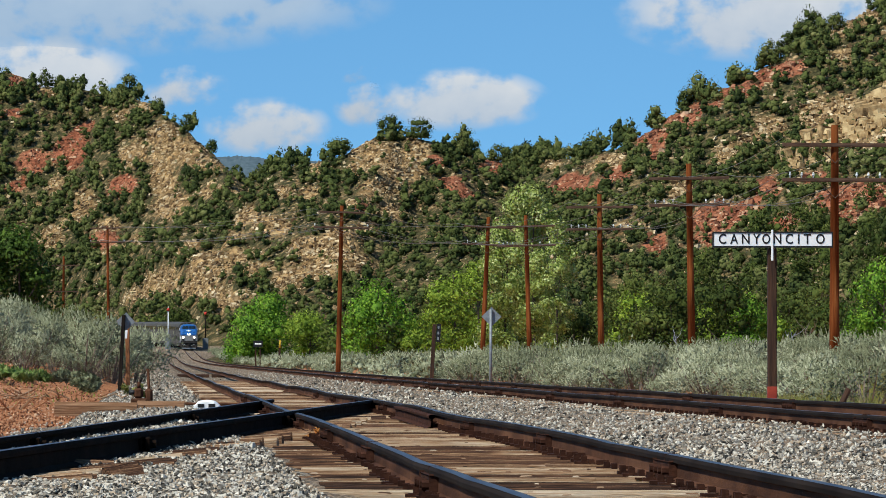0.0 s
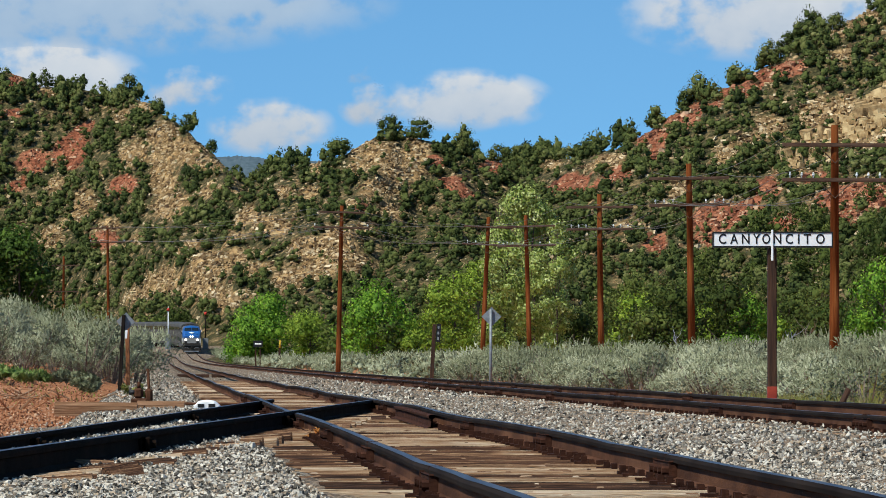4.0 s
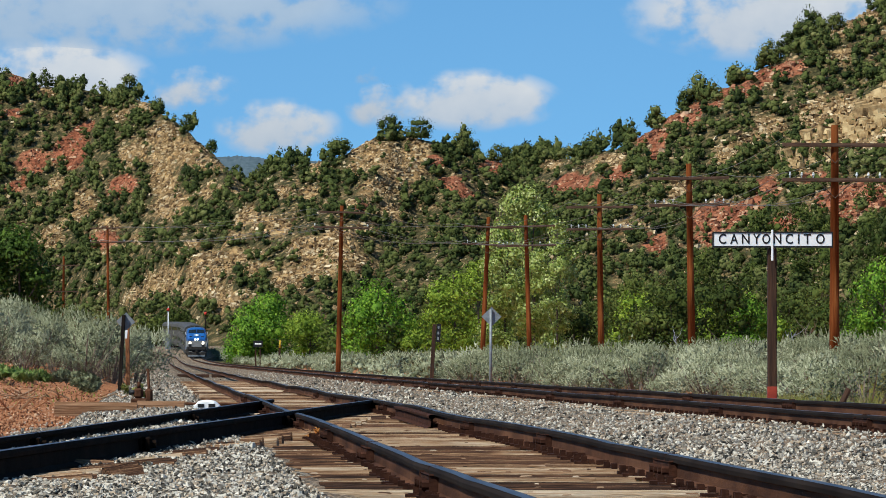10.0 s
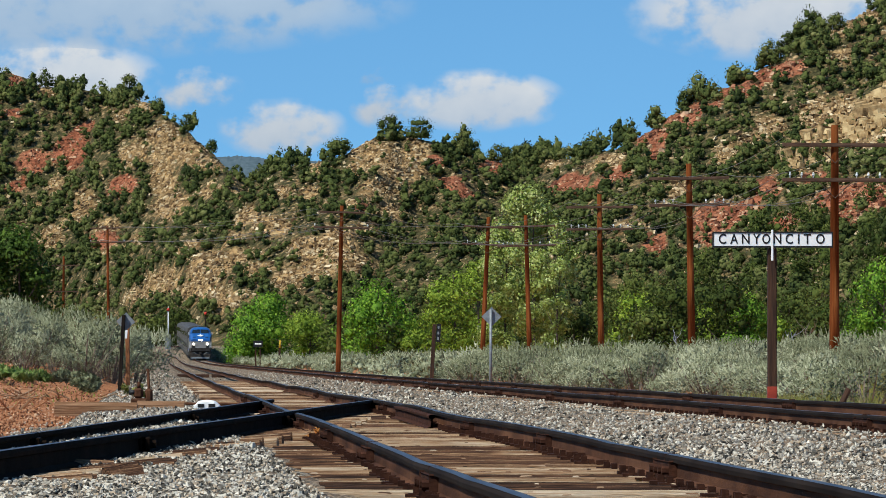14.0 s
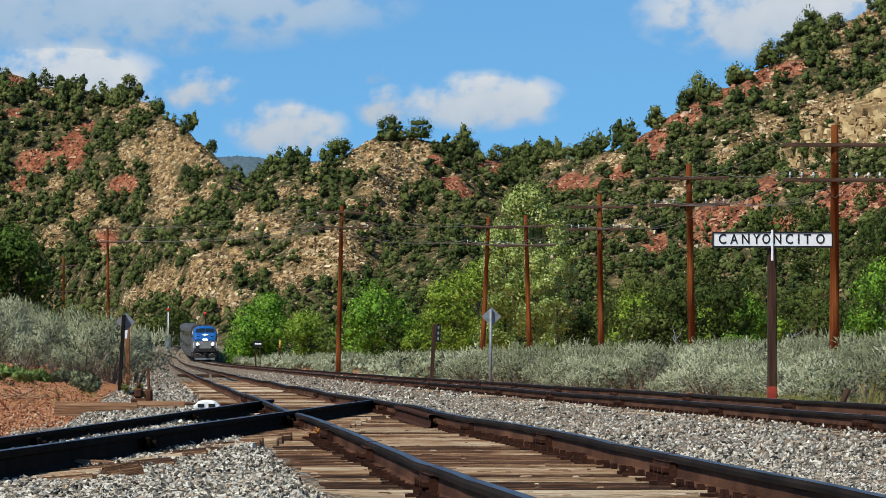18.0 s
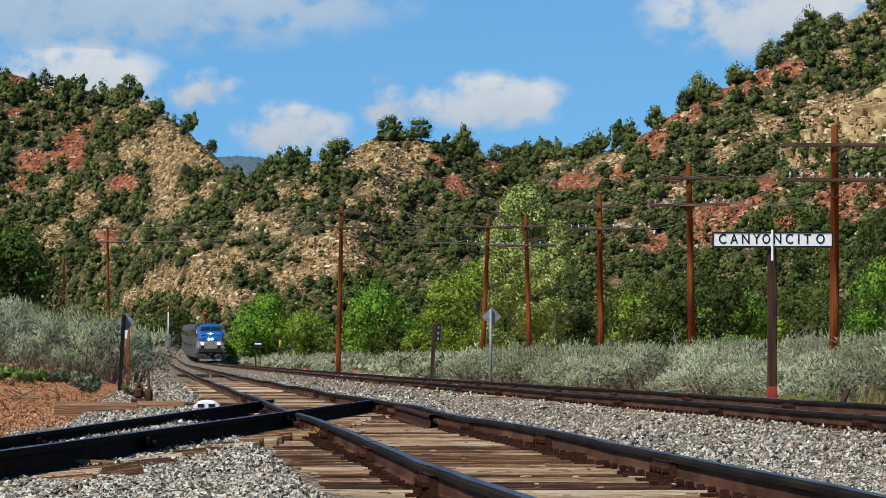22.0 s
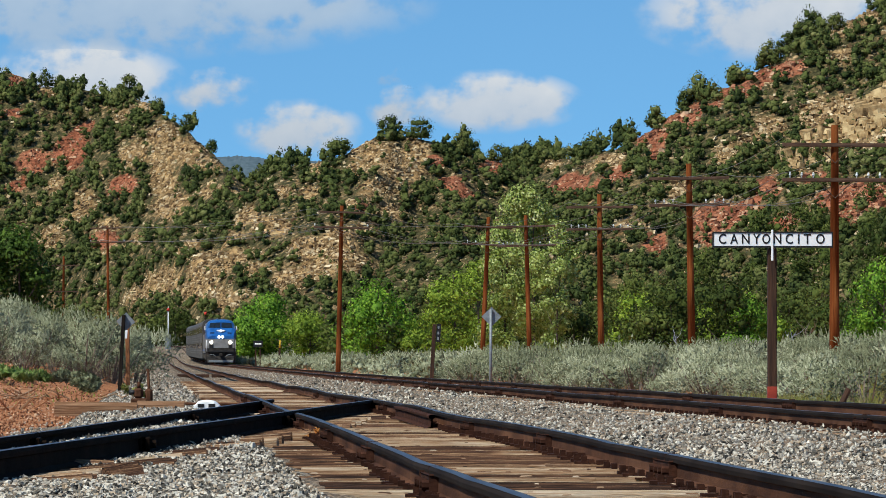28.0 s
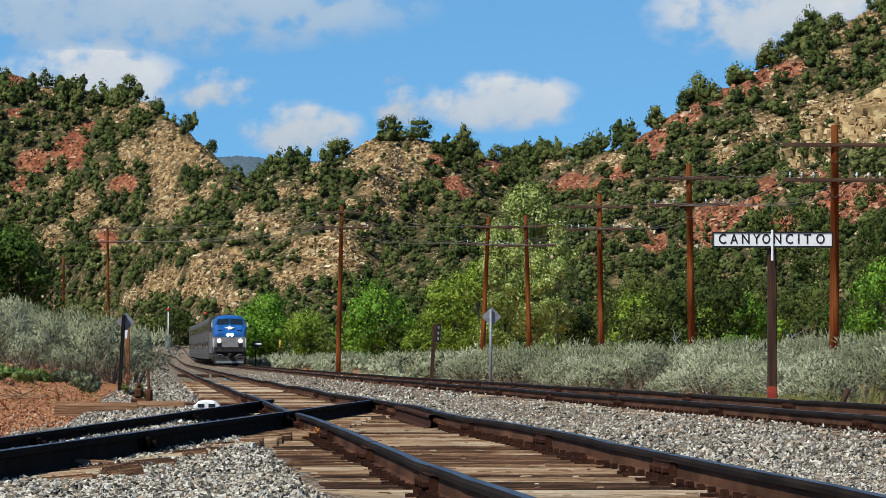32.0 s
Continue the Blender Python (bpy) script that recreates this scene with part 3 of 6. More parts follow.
def bed_z(x, y):
    u = x - siding_x(y)
    gap = main_x(y) - siding_x(y)
    u = np.where(u > 2.5, 2.5 + (u - 2.5) * (5.05 - 2.5) / np.maximum(gap - 2.5, 0.5), u)
    z = rail_z(y) - 0.03 + np.interp(u, *BED)
    # a heap of stone against the spur's inner rail
    v = x - (-0.93 - 0.0352 * (61.5 - y))
    w = np.clip((v + 0.1) / 0.2, 0, 1) * np.clip((-1.22 - u) / 0.3, 0, 1) * np.clip((46 - y) / 6, 0, 1) * np.clip(0.5 + np.abs(y - 24.8) / 3.2, 0, 1)
    return z + w * np.maximum(0, 0.06 * (62 - y) / 39 - 0.142 - z)


def build_ballast():
    us = np.array([-5.2, -4.3, -3.4, -3.0, -2.75, -2.5, -2.25, -2.0, -1.75, -1.5, -1.35, -0.7, 0, 0.7, 1.35, 1.9, 2.6, 3.3, 3.9, 4.6, 5.05, 5.7, 6.3, 7.0, 7.9, 8.8])
    ys = np.concatenate([np.arange(-30, 120, 0.5), np.arange(120, 400, 2), np.arange(400, 990, 4)])
    U, Y = np.meshgrid(us, ys)
    U = np.where(U < -1.9, -1.9 + (U + 1.9) * (1 - 0.62 * np.clip((Y - 36) / 12, 0, 1)), U)
    gap = main_x(Y) - siding_x(Y)
    X = siding_x(Y) + np.where(U > 2.5, 2.5 + (U - 2.5) * (gap - 2.5) / 2.55, U)
    Z = bed_z(X, Y) + 0.02 * fbm(X * 3, Y * 3, 8)
    n, m = X.shape
    i = (np.arange(n - 1)[:, None] * m + np.arange(m - 1)[None, :]).ravel()
    ob = link_mesh("ballast_bed", np.stack([X, Y, Z], -1).reshape(-1, 3), np.stack([i, i + 1, i + m + 1, i + m], -1), M_BALLAST, smooth=True)
    tagged(ob, "grey crushed stone ballast under two railway tracks", "ballast", kind="structure")


build_ballast()

# half of a rail's section: across, up from the base
RAIL_HALF = [(0.062, 0.0), (0.062, 0.010), (0.012, 0.028), (0.009, 0.100), (0.030, 0.110), (0.034, 0.131), (0.027, 0.145)]
RAIL_H = 0.145


def rail_mesh(xs, ys, zs):
    """A rail along a line of places of its head's top."""
    prof = RAIL_HALF + [(-a, b) for a, b in reversed(RAIL_HALF)]
    k, n = len(prof), len(xs)
    V = np.zeros((n, k, 3))
    for j, (a, b) in enumerate(prof):
        V[:, j, 0], V[:, j, 1], V[:, j, 2] = xs + a, ys, zs - RAIL_H + b
    i, j = np.meshgrid(np.arange(n - 1), np.arange(k), indexing="ij")
    j2 = (j + 1) % k
    F = np.stack([i * k + j, i * k + j2, (i + 1) * k + j2, (i + 1) * k + j], -1).reshape(-1, 4)
    return V.reshape(-1, 3), F


def add_rail(parent, fx, fz, y0, y1, material, step, label=""):
    ys = np.concatenate([np.arange(y0, min(y1, 130) + step, step), np.arange(134, y1 + 1, 5.0)])
    xs, zs = fx(ys), fz(ys)
    V, F = rail_mesh(xs, ys, zs)
    rail = link_mesh("rail", V, F, material, parent, label)
    # bright running surface on the head, dark flanks below it
    n = len(ys)
    i = np.arange(n - 1)
    W = np.zeros((n, 2, 3))
    for s, a in enumerate((-0.027, 0.027)):
        W[:, s, 0], W[:, s, 1], W[:, s, 2] = xs + a, ys, zs + 0.0035
    link_mesh("running_surface", W.reshape(-1, 3), np.stack([2 * i, 2 * i + 1, 2 * i + 3, 2 * i + 2], -1), M_HEAD, rail, "worn bluish steel top")
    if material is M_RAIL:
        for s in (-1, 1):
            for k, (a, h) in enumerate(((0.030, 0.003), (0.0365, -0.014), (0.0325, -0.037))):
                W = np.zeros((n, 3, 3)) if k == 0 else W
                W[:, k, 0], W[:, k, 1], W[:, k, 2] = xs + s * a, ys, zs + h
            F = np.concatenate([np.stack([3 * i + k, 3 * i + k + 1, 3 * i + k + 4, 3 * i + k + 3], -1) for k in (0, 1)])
            link_mesh("head_flank", W.reshape(-1, 3), F if s > 0 else F[:, ::-1], M_FLANK, rail, "dark steel flank of the rail head")
    return rail


def wobble(seed, amp, period=11.9):
    """Low joints and slack alignment of an old rail."""
    r = np.random.RandomState(seed)
    a, ph = r.rand(200) * amp, r.rand() * period

    def f(y):
        q = (np.asarray(y, dtype=float) + ph) / period
        k = np.clip(np.floor(q).astype(int) + 60, 0, 199)
        u = np.abs(q - np.floor(q) - 0.5) * 2
        return -a[k] * u ** 6 + amp * 0.5 * np.sin(y * 0.23 + ph)
    return f


TRACKS = {}
for tname, label in (("siding_track", "old siding track with rusty rails on split weathered ties"), ("main_track", "main line track with rusty jointed rails"), ("spur_track", "disused black-railed spur joining the siding")):
    TRACKS[tname] = thing(tname, Matrix.Identity(4), label, "railway track", kind="structure")

wl, wr, wn, wf, wx = wobble(1, 0.022), wobble(2, 0.026), wobble(3, 0.010), wobble(4, 0.010), wobble(9, 0.02, 9.0)
hump = lambda y: 0.035 * np.exp(-((y - 51) / 4.5) ** 2)
SID = TRACKS["siding_track"]
add_rail(SID, lambda y: siding_x(y) - 0.7525 + wx(y), lambda y: rail_z(y) - 0.03 + wl(y), 8, 860, M_RAIL, 0.75)
add_rail(SID, lambda y: siding_x(y) + 0.7525 + wx(y + 3), lambda y: rail_z(y) - 0.03 + wr(y) + hump(y), 8, 860, M_RAIL, 0.75)
MAIN = TRACKS["main_track"]
add_rail(MAIN, lambda y: main_x(y) - 0.7525, lambda y: rail_z(y) + wn(y), 8, 990, M_RAIL, 1.0)
add_rail(MAIN, lambda y: main_x(y) + 0.7525, lambda y: rail_z(y) + 0.01 + wf(y), 8, 990, M_RAIL, 1.0)
SPUR = TRACKS["spur_track"]
spur_x2 = lambda y: -0.93 - 0.0352 * (61.5 - y) + 0.0
spur_x1 = lambda y: -2.36 - 0.0372 * (61.5 - y)
add_rail(SPUR, spur_x2, lambda y: 0.06 * (62 - y) / 39, 8, 61.5, M_BLACKRAIL, 1.0)
add_rail(SPUR, spur_x1, lambda y: -0.06 * (62 - y) / 27, 8, 61.5, M_BLACKRAIL, 1.0)


gy = np.arange(45.5, 52.6, 0.5)
V, F = rail_mesh(siding_x(gy) + 0.7525 - 0.14 + wx(gy + 3), gy, rail_z(gy) - 0.045 + wr(gy) + hump(gy))
link_mesh("guard_rail", V, F, M_DARKRUST, SID, "short dark rusty guard rail")


# ---- joint bars ----
def joint_bar_mesh():
    bm = bmesh.new()
    for s in (-1, 1):
        put_box(bm, s * 0.012, s * 0.050, -0.40, 0.40, -0.125, -0.034, bevel=0.008)
        for k in range(4):
            y = -0.31 + 0.207 * k
            put_cyl(bm, (s * 0.03, y, -0.082), (s * 0.088, y, -0.082), 0.024, seg=6)
    put_box(bm, -0.036, 0.036, -0.004, 0.004, -0.05, 0.006)
    return bm


first = part("joint_bar", joint_bar_mesh(), M_DARKRUST, MAIN)


black_bar = first.data.copy()
black_bar.materials[0] = M_BLACKRAIL


def put_joint(track, fx, fz, y):
    ob = new("joint_bar", black_bar if track is SPUR else first.data)
    ob.parent = track
    ob.matrix_basis = pose(float(fx(y)), y, float(fz(y)), 0, 0, 3.7)


first.matrix_basis = pose(float(main_x(41.6)) - 0.7525, 41.6, 0.03, 0, 0, 3.7)
for k in range(1, 12):
    put_joint(MAIN, lambda y: main_x(y) - 0.7525, rail_z, 41.6 + 10.67 * k)
for k in range(12):
    put_joint(MAIN, lambda y: main_x(y) + 0.7525, lambda y: rail_z(y) + 0.01, 35.7 + 10.6 * k)
for k in range(8):
    put_joint(SID, lambda y: siding_x(y) - 0.7525 + wx(y), lambda y: rail_z(y) - 0.03 + wl(y), 22.8 + 6.8 * k)
    put_joint(SID, lambda y: siding_x(y) + 0.7525 + wx(y + 3), lambda y: rail_z(y) - 0.03 + wr(y) + hump(y), 25.7 + 8.0 * k)
for y in (30.5, 44.0):
    put_joint(SPUR, spur_x2, lambda y: 0.06 * (62 - y) / 39, y)
    put_joint(SPUR, spur_x1, lambda y: -0.06 * (62 - y) / 27, y + 6)


# ---- ties ----
def tie_mesh(seed, length=2.6):
    """A split, weathered sleeper: its top is rows of ridges along the grain."""
    r = random.Random(seed)
    bm = bmesh.new()
    cuts = sorted([-0.115, 0.115] + [r.uniform(-0.107, 0.107) for _ in range(9)])
    stations = [-length / 2 + r.uniform(-0.03, 0.03), -length / 4, 0.0, length / 4, length / 2 + r.uniform(-0.03, 0.03)]
    rows = []
    for i, c in enumerate(cuts):
        deep = r.uniform(-0.004, 0.012) if i % 2 else -r.uniform(0.012, 0.05)
        rows.append([bm.verts.new((x, c + r.uniform(-0.004, 0.004), deep + r.uniform(-0.0025, 0.0025))) for x in stations])
    for a, b in zip(rows[:-1], rows[1:]):
        for j in range(4):
            bm.faces.new((a[j], a[j + 1], b[j + 1], b[j]))
    low = [bm.verts.new((x, y, -0.18)) for x, y in ((stations[0], -0.115), (stations[-1], -0.115), (stations[-1], 0.115), (stations[0], 0.115))]
    bm.faces.new((*reversed(rows[0]), low[0], low[1]))
    bm.faces.new((*rows[-1], low[2], low[3]))
    bm.faces.new([q[0] for q in rows] + [low[3], low[0]])
    bm.faces.new([q[-1] for q in reversed(rows)] + [low[1], low[2]])
    return bm


ties = [part("tie", tie_mesh(s), M_TIE, SID) for s in range(8)]
rt = random.Random(4)


def lay_tie(track, k, x, y, z, turn, wide=1.0):
    ob = ties[k] if k in spare else new("tie", ties[k].data)
    spare.discard(k)
    ob.parent = track
    ob.matrix_basis = pose(x, y, z, rt.uniform(-1, 1), rt.uniform(-0.3, 0.3), turn + rt.uniform(-0.7, 0.7)) @ Matrix.Diagonal((wide, rt.uniform(0.9, 1.1), 1, 1))


spare = set(range(8))
y = 15.0
while y < 152:
    lay_tie(SID, rt.randrange(8), float(siding_x(y)) + rt.uniform(-0.09, 0.09), y, float(rail_z(y)) - 0.03 - RAIL_H - 0.012 + rt.uniform(-0.026, 0.008), 3.6, 1.0)
    y += rt.uniform(0.47, 0.53)
y = 30.0
while y < 110:
    lay_tie(MAIN, rt.randrange(8), float(main_x(y)), y, float(rail_z(y)) - RAIL_H - 0.012, 3.7)
    y += 0.53
y = 23.3
while y < 60:
    z1, z2 = -0.06 * (62 - y) / 27, 0.06 * (62 - y) / 39
    x1, x2 = float(spur_x1(y)), float(spur_x2(y))
    roll = math.degrees(math.atan2(z1 - z2, x2 - x1))
    k = rt.randrange(8)
    ob = new("tie", ties[k].data)
    ob.parent = SPUR
    ob.matrix_basis = pose((x1 + x2) / 2 + rt.uniform(-0.1, 0.1), y, (z1 + z2) / 2 - RAIL_H - 0.012, 0, roll, -2 + rt.uniform(-0.5, 0.5)) @ Matrix.Diagonal((rt.uniform(0.86, 0.95), 1, 1, 1))
    y += rt.uniform(0.5, 0.62)


# ---- plates, spikes and anchors on the ties ----
def rail_hardware(track, fx, fz, y0, y1, step):
    rh = random.Random(int(y1 * 7))
    bm = bmesh.new()
    y = y0
    while y < y1:
        x, z = float(fx(y)), float(fz(y)) - RAIL_H
        e = rh.uniform(0.115, 0.15)
        put_box(bm, x - e, x + e, y - 0.08, y + 0.08, z - 0.014, z + 0.006)
        for s in (-1, 1):
            for dy in (-0.055, 0.055):
                put_box(bm, x + s * 0.085 - 0.018, x + s * 0.085 + 0.018, y + dy - 0.016, y + dy + 0.016, z, z + 0.04)
            if rh.random() < 0.7:
                put_box(bm, x + s * 0.05 - 0.03, x + s * 0.05 + 0.03, y + 0.12, y + 0.165, z - 0.03, z + rh.uniform(0.015, 0.045))
        y += step + rh.uniform(-0.04, 0.04)
    ob = part("tie_hardware", bm, M_DARKRUST, track, "rusty plates, spikes and anchors")
    tagged(ob, kind="stuff")


rail_hardware(SID, lambda y: siding_x(y) - 0.7525, lambda y: rail_z(y) - 0.03 + wl(y), 17, 62, 0.5)
rail_hardware(SID, lambda y: siding_x(y) + 0.7525, lambda y: rail_z(y) - 0.03 + wr(y) + hump(y), 17, 62, 0.5)
rail_hardware(MAIN, lambda y: main_x(y) - 0.7525, rail_z, 36, 110, 0.5)
rail_hardware(MAIN, lambda y: main_x(y) + 0.7525, rail_z, 36, 90, 0.5)


# ---- crushed stone ----
def scatter_stones(name, n, y0, y1, size, seed, label, dirt=False):
    r = np.random.RandomState(seed)
    y = y0 * (y1 / y0) ** r.rand(n)
    half = 0.1 * y + 0.3
    x = (r.rand(n) * 2 - 1) * half
    u = x - siding_x(y)
    keep = (u > -5.0) & ((u > -3.1) | (y < 38 + 14 * r.rand(n) ** 3)) & (u < 8.4) & ~((np.abs(u) < 1.22) & (r.rand(n) < 0.9)) & ~((np.abs(u - 5.05) < 1.2) & (r.rand(n) < 0.55))
    keep &= ~((np.abs(u + 1.3) < 0.12) & (r.rand(n) < 0.6))
    if dirt:
        keep = (u < -2.6) & (u > -9)
    x, y = x[keep], y[keep]
    n = len(x)
    z = ground_z(x, y) if dirt else bed_z(x, y) + 0.02 * fbm(x * 3, y * 3, 8)
    s = size * (0.55 + 0.9 * r.rand(n) ** 1.5) * (1 + 0.0 * y)
    octa = np.array([(1, 0, 0), (-1, 0, 0), (0, 1, 0), (0, -1, 0), (0, 0, 1), (0, 0, -1)], dtype=float)
    cube = np.array([(a, b, c) for a in (-1, 1) for b in (-1, 1) for c in (-1, 1)], dtype=float) * 0.72
    cf = np.array([(0, 1, 3), (0, 3, 2), (4, 6, 7), (4, 7, 5), (0, 4, 5), (0, 5, 1), (2, 3, 7), (2, 7, 6), (0, 2, 6), (0, 6, 4), (1, 5, 7), (1, 7, 3)])
    if y0 > 30:
        cube, cf = octa, np.array([(0, 2, 4), (2, 1, 4), (1, 3, 4), (3, 0, 4), (2, 0, 5), (1, 2, 5), (3, 1, 5), (0, 3, 5)])
    k = len(cube)
    V = cube[None] + r.uniform(-0.42, 0.42, (n, k, 3))
    V *= r.uniform(0.6, 1.1, (n, 1, 3))
    V *= s[:, None, None] * 0.62
    a, b = r.rand(n) * 6.28, r.rand(n) * 6.28
    ca, sa, cb, sb = np.cos(a)[:, None], np.sin(a)[:, None], np.cos(b)[:, None], np.sin(b)[:, None]
    X = V[..., 0] * ca - V[..., 1] * sa
    Y = V[..., 0] * sa + V[..., 1] * ca
    Z = V[..., 2]
    Y, Z = Y * cb - Z * sb, Y * sb + Z * cb
    V = np.stack([X + x[:, None], Y + y[:, None], Z + z[:, None] + 0.2 * s[:, None]], -1)
    F = (cf[None] + (np.arange(n) * k)[:, None, None]).reshape(-1, 3)
    ob = link_mesh(name, V.reshape(-1, 3), F, M_PEBBLE if dirt else M_STONE)
    tagged(ob, label, "gravel", kind="stuff")


scatter_stones("ballast_stones", 49000, 17.0, 32, 0.0165, 11, "grey, tan and pinkish crushed ballast stones")
scatter_stones("ballast_stones", 14000, 85, 240, 0.06, 13, "grey, tan and pinkish crushed ballast stones")
scatter_stones("ballast_stones", 44000, 32, 90, 0.031, 12, "grey, tan and pinkish crushed ballast stones")

scatter_stones("dirt_pebbles", 34000, 42, 125, 0.03, 14, "reddish pebbles strewn over the dirt", dirt=True)


def scatter_splinters():
    """Slivers split from the old ties, lying along them."""
    r = np.random.RandomState(61)
    n = 320
    y = 17 * (70 / 17) ** r.rand(n)
    x = siding_x(y) + r.uniform(-1.35, 1.3, n)
    z = rail_z(y) - 0.03 - RAIL_H - 0.008 + 0.012 * r.rand(n)
    l, w, h = 0.012 + 0.06 * r.rand(n) ** 2, 0.002 + 0.004 * r.rand(n), 0.0015 + 0.003 * r.rand(n)
    a, up_ = r.normal(size=n) * 0.12, r.normal(size=n) * 0.05
    base = np.array([(-1, -1, -1), (1, -1, -1), (1, 1, -1), (-1, 1, -1), (-0.7, 0, 1), (0.8, 0, 1)], dtype=float)
    V = base[None] * np.stack([l, w, h], -1)[:, None]
    X = V[..., 0] * np.cos(a)[:, None] - V[..., 1] * np.sin(a)[:, None] + x[:, None]
    Y = V[..., 0] * np.sin(a)[:, None] + V[..., 1] * np.cos(a)[:, None] + y[:, None]
    Z = V[..., 2] + V[..., 0] * up_[:, None] + z[:, None]
    f = np.array([(0, 1, 5), (0, 5, 4), (2, 3, 4), (2, 4, 5), (1, 2, 5), (3, 0, 4)])
    F = (f[None] + (np.arange(n) * 6)[:, None, None]).reshape(-1, 3)
    ob = link_mesh("tie_splinters", np.stack([X, Y, Z], -1).reshape(-1, 3), F, M_SPLINTER, SID, "pale and dark slivers split from the ties")
    tagged(ob, kind="stuff")


scatter_splinters()


# ---- foliage ----
def turned_out(V, N, k):
    """Winds leaves of k corners so that each faces along its normal."""
    V = V.reshape(-1, k, 3)
    g = np.cross(V[:, 1] - V[:, 0], V[:, 2] - V[:, 0])
    back = (g * N).sum(1) < 0
    V[back] = V[back][:, ::-1]
    return V.reshape(-1, 3), np.repeat(N, k, axis=0)


def unit(a):
    return a / (np.linalg.norm(a, axis=-1, keepdims=True) + 1e-9)


def leaf_cloud(r, clumps, n, size, shell=0.55, out=0.5, quad=False, long=1.0, heart=0.5):
    """Small leaves on a set of round clumps (x, y, z, radius, flatness): places, triangles and normals."""
    C = np.asarray(clumps, dtype=float)
    w = C[:, 3] ** 2
    k = r.choice(len(C), n, p=w / w.sum())
    d = unit(r.normal(size=(n, 3)))
    rad = C[k, 3] * (shell + (1 - shell) * r.rand(n) ** 0.6) * (1 + 0.09 * r.normal(size=n))
    p = C[k, :3] + d * rad[:, None] * np.stack([np.ones(n), np.ones(n), C[k, 4]], -1)
    nrm = unit(d * out + unit(r.normal(size=(n, 3))) * (1 - out))
    mid = C[:, :3].mean(0)
    N = unit(0.75 * d + heart * unit(p - mid) + 0.35 * r.normal(size=(n, 3)))
    t = unit(np.cross(nrm, r.normal(size=(n, 3))))
    b = np.cross(nrm, t)
    s = size * (0.6 + 0.8 * r.rand(n))[:, None]
    if quad:
        V = np.stack([p - t * s * long, p - b * s * 0.5, p + t * s * long, p + b * s * 0.5], 1)
        F = np.array([(0, 1, 2), (0, 2, 3)])[None] + (np.arange(n) * 4)[:, None, None]
    else:
        V = np.stack([p - t * s * 0.42 - b * s * 0.8, p + t * s * 0.42 - b * s * 0.7, p + b * s * 1.1], 1)
        F = np.array([(0, 1, 2)])[None] + (np.arange(n) * 3)[:, None, None]
    V, N = turned_out(V, N, 4 if quad else 3)
    return V, F.reshape(-1, 3), N


def tube(path, radii, seg=6):
    """A bent, tapered limb."""
    V, F = [], []
    for i, (p, rr) in enumerate(zip(path, radii)):
        for j in range(seg):
            a = 2 * math.pi * j / seg
            V.append((p[0] + rr * math.cos(a), p[1] + rr * math.sin(a), p[2]))
    for i in range(len(path) - 1):
        for j in range(seg):
            a, b = i * seg + j, i * seg + (j + 1) % seg
            F += [(a, b, b + seg), (a, b + seg, a + seg)]
    return np.array(V), np.array(F)


def joined(parts):
    V, F, o = [], [], 0
    for v, f in parts:
        V.append(v), F.append(f + o)
        o += len(v)
    return np.concatenate(V), np.concatenate(F)


def limbs(r, height, spread, count, base=0.16):
    """The trunk, then the limbs, each a mesh of its own."""
    yield tube([(0, 0, -0.3), (0.05, 0, height * 0.3), (r.uniform(-0.2, 0.2), 0.1, height * 0.62), (r.uniform(-0.3, 0.3), 0, height * 0.9)], [base, base * 0.8, base * 0.5, base * 0.15])
    for i in range(count):
        a, h = r.uniform(0, 6.28), height * r.uniform(0.15, 0.6)
        e = spread * r.uniform(0.5, 0.9)
        yield tube([(0, 0, h), (e * 0.5 * math.cos(a), e * 0.5 * math.sin(a), h + height * 0.12), (e * math.cos(a), e * math.sin(a), h + height * 0.3)], [base * 0.5, base * 0.35, base * 0.1], 5)


def copies(templates, where, seed):
    """Many turned and scaled copies of template meshes, as arrays. where: rows x, y, z, scale, height scale."""
    r = np.random.RandomState(seed)
    W = np.asarray(where, dtype=float)
    k = r.randint(0, len(templates), len(W))
    V, F, NN, T, o = [], [], [], [], 0
    for j, (tv, tf, *tn) in enumerate(templates):
        w = W[k == j]
        if not len(w):
            continue
        a = r.rand(len(w)) * 6.28
        ca, sa = np.cos(a)[:, None], np.sin(a)[:, None]
        s = w[:, 3][:, None]
        X = (tv[None, :, 0] * ca - tv[None, :, 1] * sa) * s + w[:, 0][:, None]
        Y = (tv[None, :, 0] * sa + tv[None, :, 1] * ca) * s + w[:, 1][:, None]
        Z = tv[None, :, 2] * s * w[:, 4][:, None] + w[:, 2][:, None]
        V.append(np.stack([X, Y, Z], -1).reshape(-1, 3))
        T.append(np.repeat(r.rand(len(w)), len(tv)))
        F.append((tf[None] + (np.arange(len(w)) * len(tv))[:, None, None] + o).reshape(-1, 3))
        if tn:
            n = tn[0]
            NN.append(np.stack([n[None, :, 0] * ca - n[None, :, 1] * sa, n[None, :, 0] * sa + n[None, :, 1] * ca, np.broadcast_to(n[None, :, 2], X.shape)], -1).reshape(-1, 3))
        o += len(w) * len(tv)
    return np.concatenate(V), np.concatenate(F), (np.concatenate(NN) if NN else None), np.concatenate(T)


